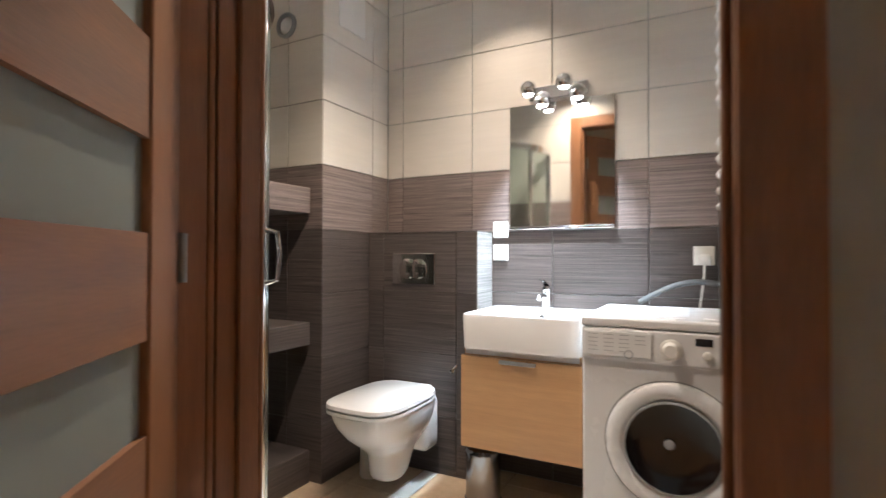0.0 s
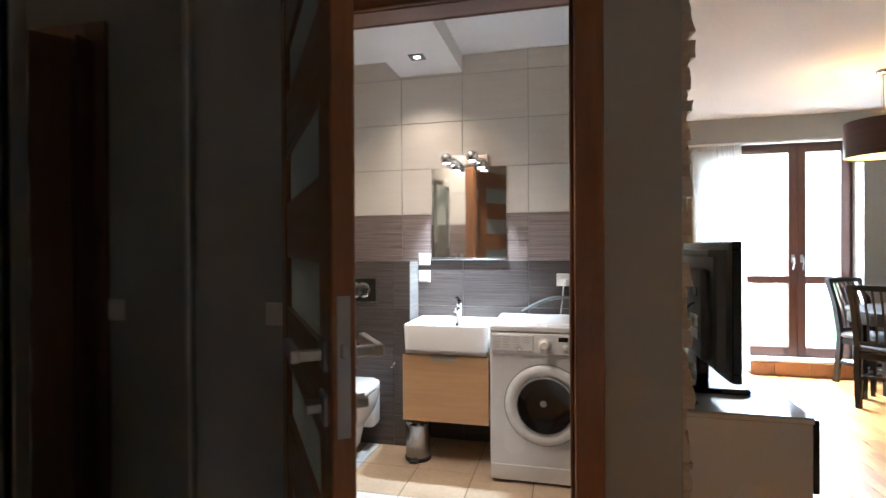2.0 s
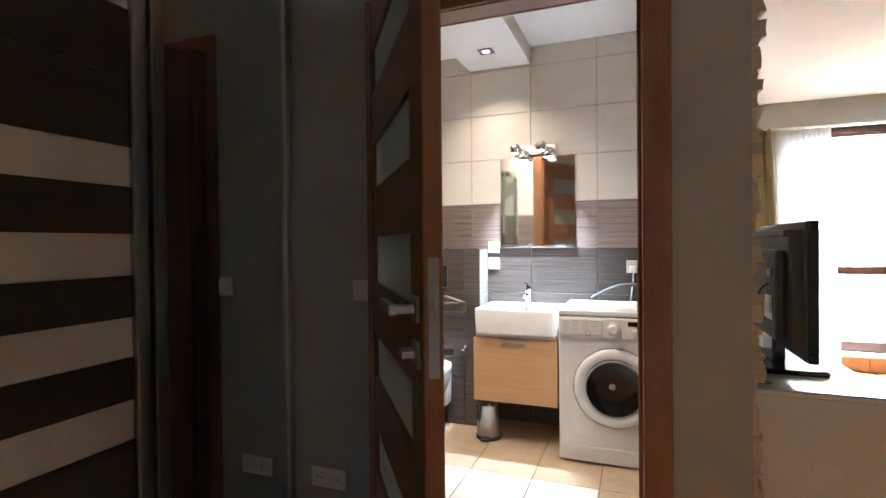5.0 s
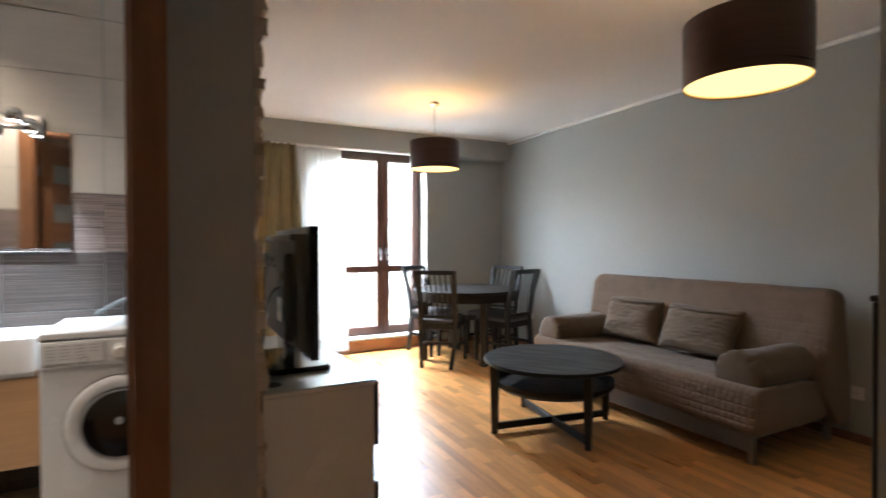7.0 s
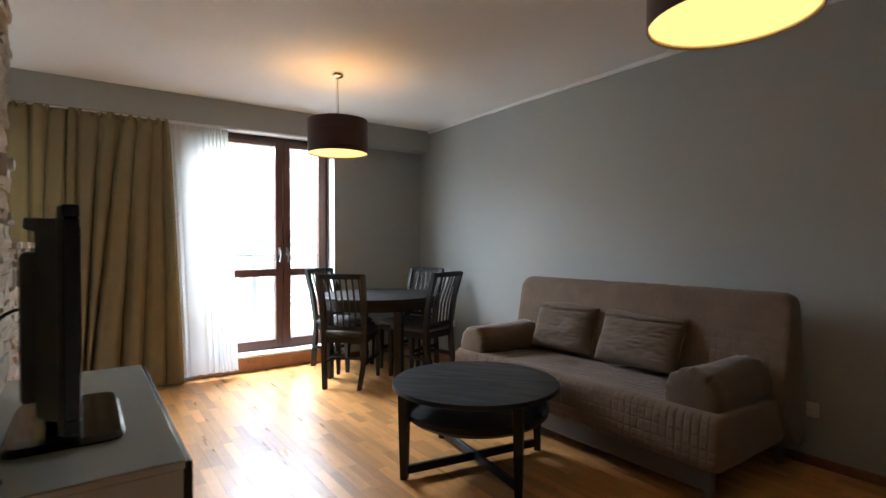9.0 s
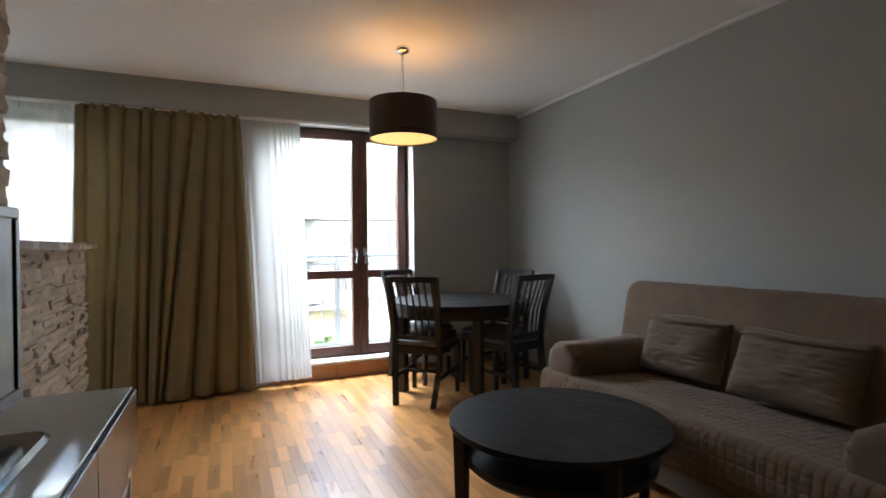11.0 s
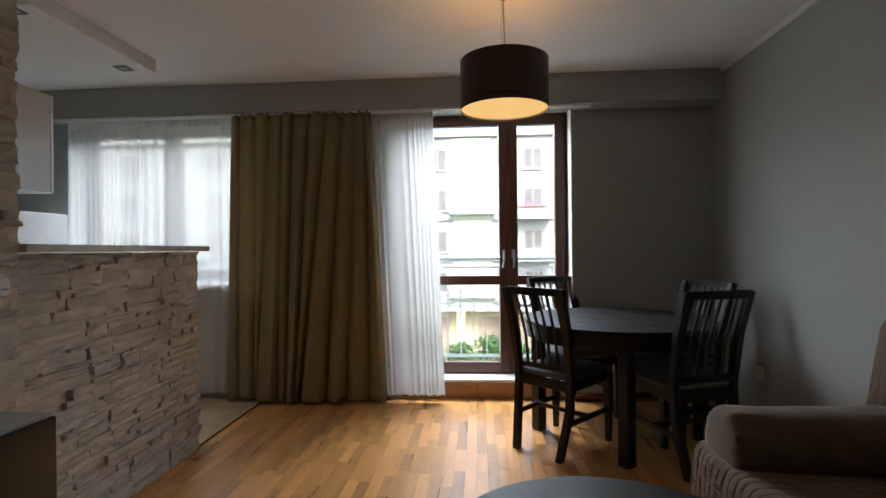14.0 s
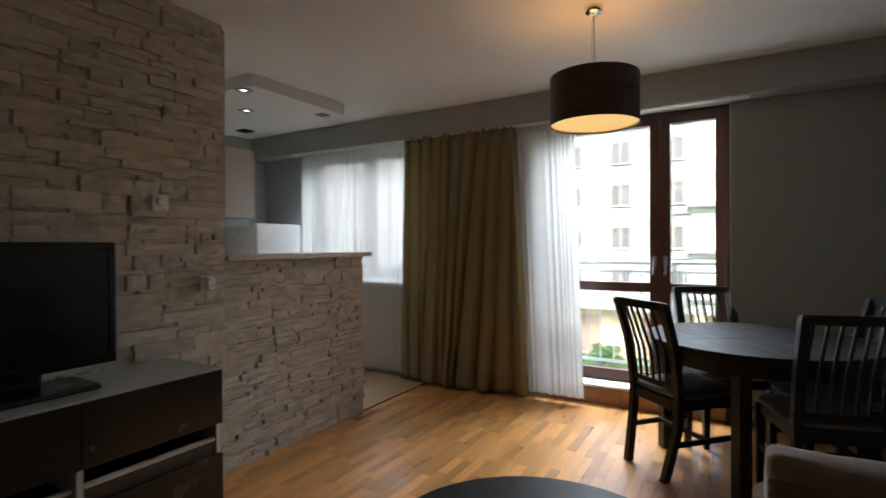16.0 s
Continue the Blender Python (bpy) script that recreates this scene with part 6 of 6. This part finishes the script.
def kitchen_floor():
    f = built("kitchen_floor", box(-1.35, 0.94, 2.45, 4.68, -0.013, -0.006), M["grout_floor"], "pale tiled kitchen floor", "floor")
    step = 0.335
    me = mesh_of("tile", box(-step / 2 + 0.0025, step / 2 - 0.0025, -step / 2 + 0.0025, step / 2 - 0.0025, -0.006, 0, 0.0015, 1), M["tile_floor"])
    for i in range(6):
        for j in range(6):
            t = new("tile", me)
            t.parent = f
            t.matrix_basis = pose(0.93 - (i + 0.5) * step, 4.66 - (j + 0.5) * step, 0)
    built("floor_strip", box(0.935, 0.952, 3.63, 4.68, 0.0005, 0.004), M["beech"], "narrow wooden strip between tiles and parquet", "trim")


kitchen_floor()


def parquet():
    floor = bpy.data.objects["floor"]
    rng = random.Random(11)
    w = 0.060
    meshes = {}
    pts, faces = [], []
    made = 0

    def strip(x0, y0, y1, near):
        nonlocal made
        L = round((y1 - y0) * 50) / 50
        if near and made < 300 and L > 0.1:
            if L not in meshes:
                meshes[L] = mesh_of("strip", box(-w / 2 + 0.0002, w / 2 - 0.0002, -L / 2 + 0.0002, L / 2 - 0.0002, -0.012, 0, 0.0003, 1), M["oak"])
            t = new("strip", meshes[L])
            t.parent = floor
            t.matrix_basis = pose(x0 + w / 2, (y0 + y1) / 2, 0)
            made += 1
            return
        b = len(pts)
        g = 0.0003
        for z in (-0.012, 0):
            pts.extend([(x0 + g, y0 + g, z), (x0 + w - g, y0 + g, z), (x0 + w - g, y1 - g, z), (x0 + g, y1 - g, z)])
        faces.extend([(b + 4, b + 5, b + 6, b + 7), (b, b + 4, b + 7, b + 3), (b + 1, b + 2, b + 6, b + 5), (b, b + 1, b + 5, b + 4), (b + 3, b + 7, b + 6, b + 2)])

    x = -0.65
    while x < 4.47:
        y = -2.15 - rng.uniform(0, 0.3)
        lim = 4.69 if x > 0.935 else 0.68
        while y < lim:
            L = round(rng.choice((0.22, 0.26, 0.30, 0.36, 0.42, 0.48)) * 50) / 50
            y1 = min(y + L, lim)
            inside = not (x > 2.12 and y1 < -0.3)
            if inside and y1 - y > 0.02:
                strip(x, max(y, -2.15), y1, 1.35 < x < 3.3 and 2.2 < y < 4.6)
            y += L
        x += w
    me = bpy.data.meshes.new("strips")
    me.from_pydata(pts, [], faces)
    me.materials.append(M["oak_joined"])
    o = new("strips", me)
    o.parent = floor
    tagged(o, kind="stuff")


parquet()


def stones():
    high, low = bpy.data.objects["wall_stone_high"], bpy.data.objects["wall_stone_low"]
    rng = random.Random(23)
    shapes = {}
    made = 0
    pts, faces = [], []

    def shape(L, h, k):
        """A cast stone: a nearly flat, chipped front over a square back; local x out of the wall, y along, z up."""
        r = random.Random(k * 977 + int(L * 1000) + int(h * 7000))
        ny, nz = 5, 3
        d = 0.013 + r.choice((0.0, 0.003, 0.006, 0.009, 0.018)) + r.uniform(0, 0.004)
        vs, fs = [], []
        tilt, tip = r.uniform(-0.004, 0.004), r.uniform(-0.003, 0.003)
        for j in range(nz):
            for i in range(ny):
                u, v = i / (ny - 1), j / (nz - 1)
                edge = (i in (0, ny - 1)) or (j in (0, nz - 1))
                x = d + tilt * (u - 0.5) * 2 + tip * (v - 0.5) * 2 + r.uniform(-0.003, 0.003) - (r.choice((0.0, 0.001, 0.003, 0.009)) if edge else 0)
                yy = (u - 0.5) * (L - 0.001) + (r.uniform(-0.004, 0.004) if 0 < i < ny - 1 else r.uniform(-0.003, 0.0005) * (1 if i else -1))
                vs.append((x, yy, (v - 0.5) * (h - 0.0008) + (r.uniform(-0.002, 0.002) if j == 1 else 0)))
        for j in range(nz - 1):
            for i in range(ny - 1):
                q = j * ny + i
                fs.append((q, q + 1, q + ny + 1, q + ny))
        rim = [j for j in range(ny)] + [ny * (j + 1) - 1 for j in range(1, nz)] + [ny * nz - 1 - i for i in range(1, ny)] + [ny * j for j in range(nz - 2, 0, -1)]
        base = len(vs)
        for q in rim:
            vs.append((0.0, vs[q][1], vs[q][2]))
        m = len(rim)
        for q in range(m):
            fs.append((rim[q], base + q, base + (q + 1) % m, rim[(q + 1) % m]))
        return vs, fs

    def split(total, least, most):
        """Cut a length into uneven pieces."""
        out = []
        while total > 1e-4:
            p = round(rng.uniform(least, most) * 200) / 200
            p = round(total, 4) if total - p < least else p
            out.append(p)
            total -= p
        return out

    def lay(wall, xb, y0, y1, z0, z1, thin, thick):
        nonlocal made
        made = 0
        z = z0
        for course in split(z1 - z0, 0.07, 0.125):
            y = y0
            for block in split(y1 - y0, 0.22, 0.62):
                zz = z
                for hh in split(course, thin, thick):
                    yy = y
                    for L in split(block, 0.06 if hh < 0.04 else 0.10, 0.36):
                        gap = rng.choice((0, 0, 0.002, 0.005, 0.009)) if L > 0.07 else 0
                        k = rng.randrange(3)
                        key = (round(L - gap, 3), round(hh, 3), k)
                        vs, fs = shape(*key)
                        cy, cz = yy + (L - gap) / 2, zz + hh / 2
                        if cz > 0.45 and made < 300:
                            if key not in shapes:
                                me = bpy.data.meshes.new("stone")
                                me.from_pydata(vs, [], fs)
                                me.materials.append(M["stone"])
                                shapes[key] = me
                            s = new("stone", shapes[key])
                            s.parent = wall
                            s.matrix_basis = pose(xb, cy, cz)
                            made += 1
                        else:
                            b = len(pts)
                            pts.extend([(xb + x, cy + yv, cz + zv) for x, yv, zv in vs])
                            faces.extend([tuple(b + q for q in fc) for fc in fs])
                        yy += L
                    zz += hh
                y += block
            z += course

    lay(high, 0.990, 0.683, 2.40, 0.0, 2.489, 0.018, 0.075)
    lay(low, 0.962, 2.40, 3.615, 0.0, 1.188, 0.015, 0.05)
    me = bpy.data.meshes.new("stones")
    me.from_pydata(pts, [], faces)
    me.materials.append(M["stone_joined"])
    o = new("stones", me)
    o.parent = high
    tagged(o, kind="stuff")


stones()
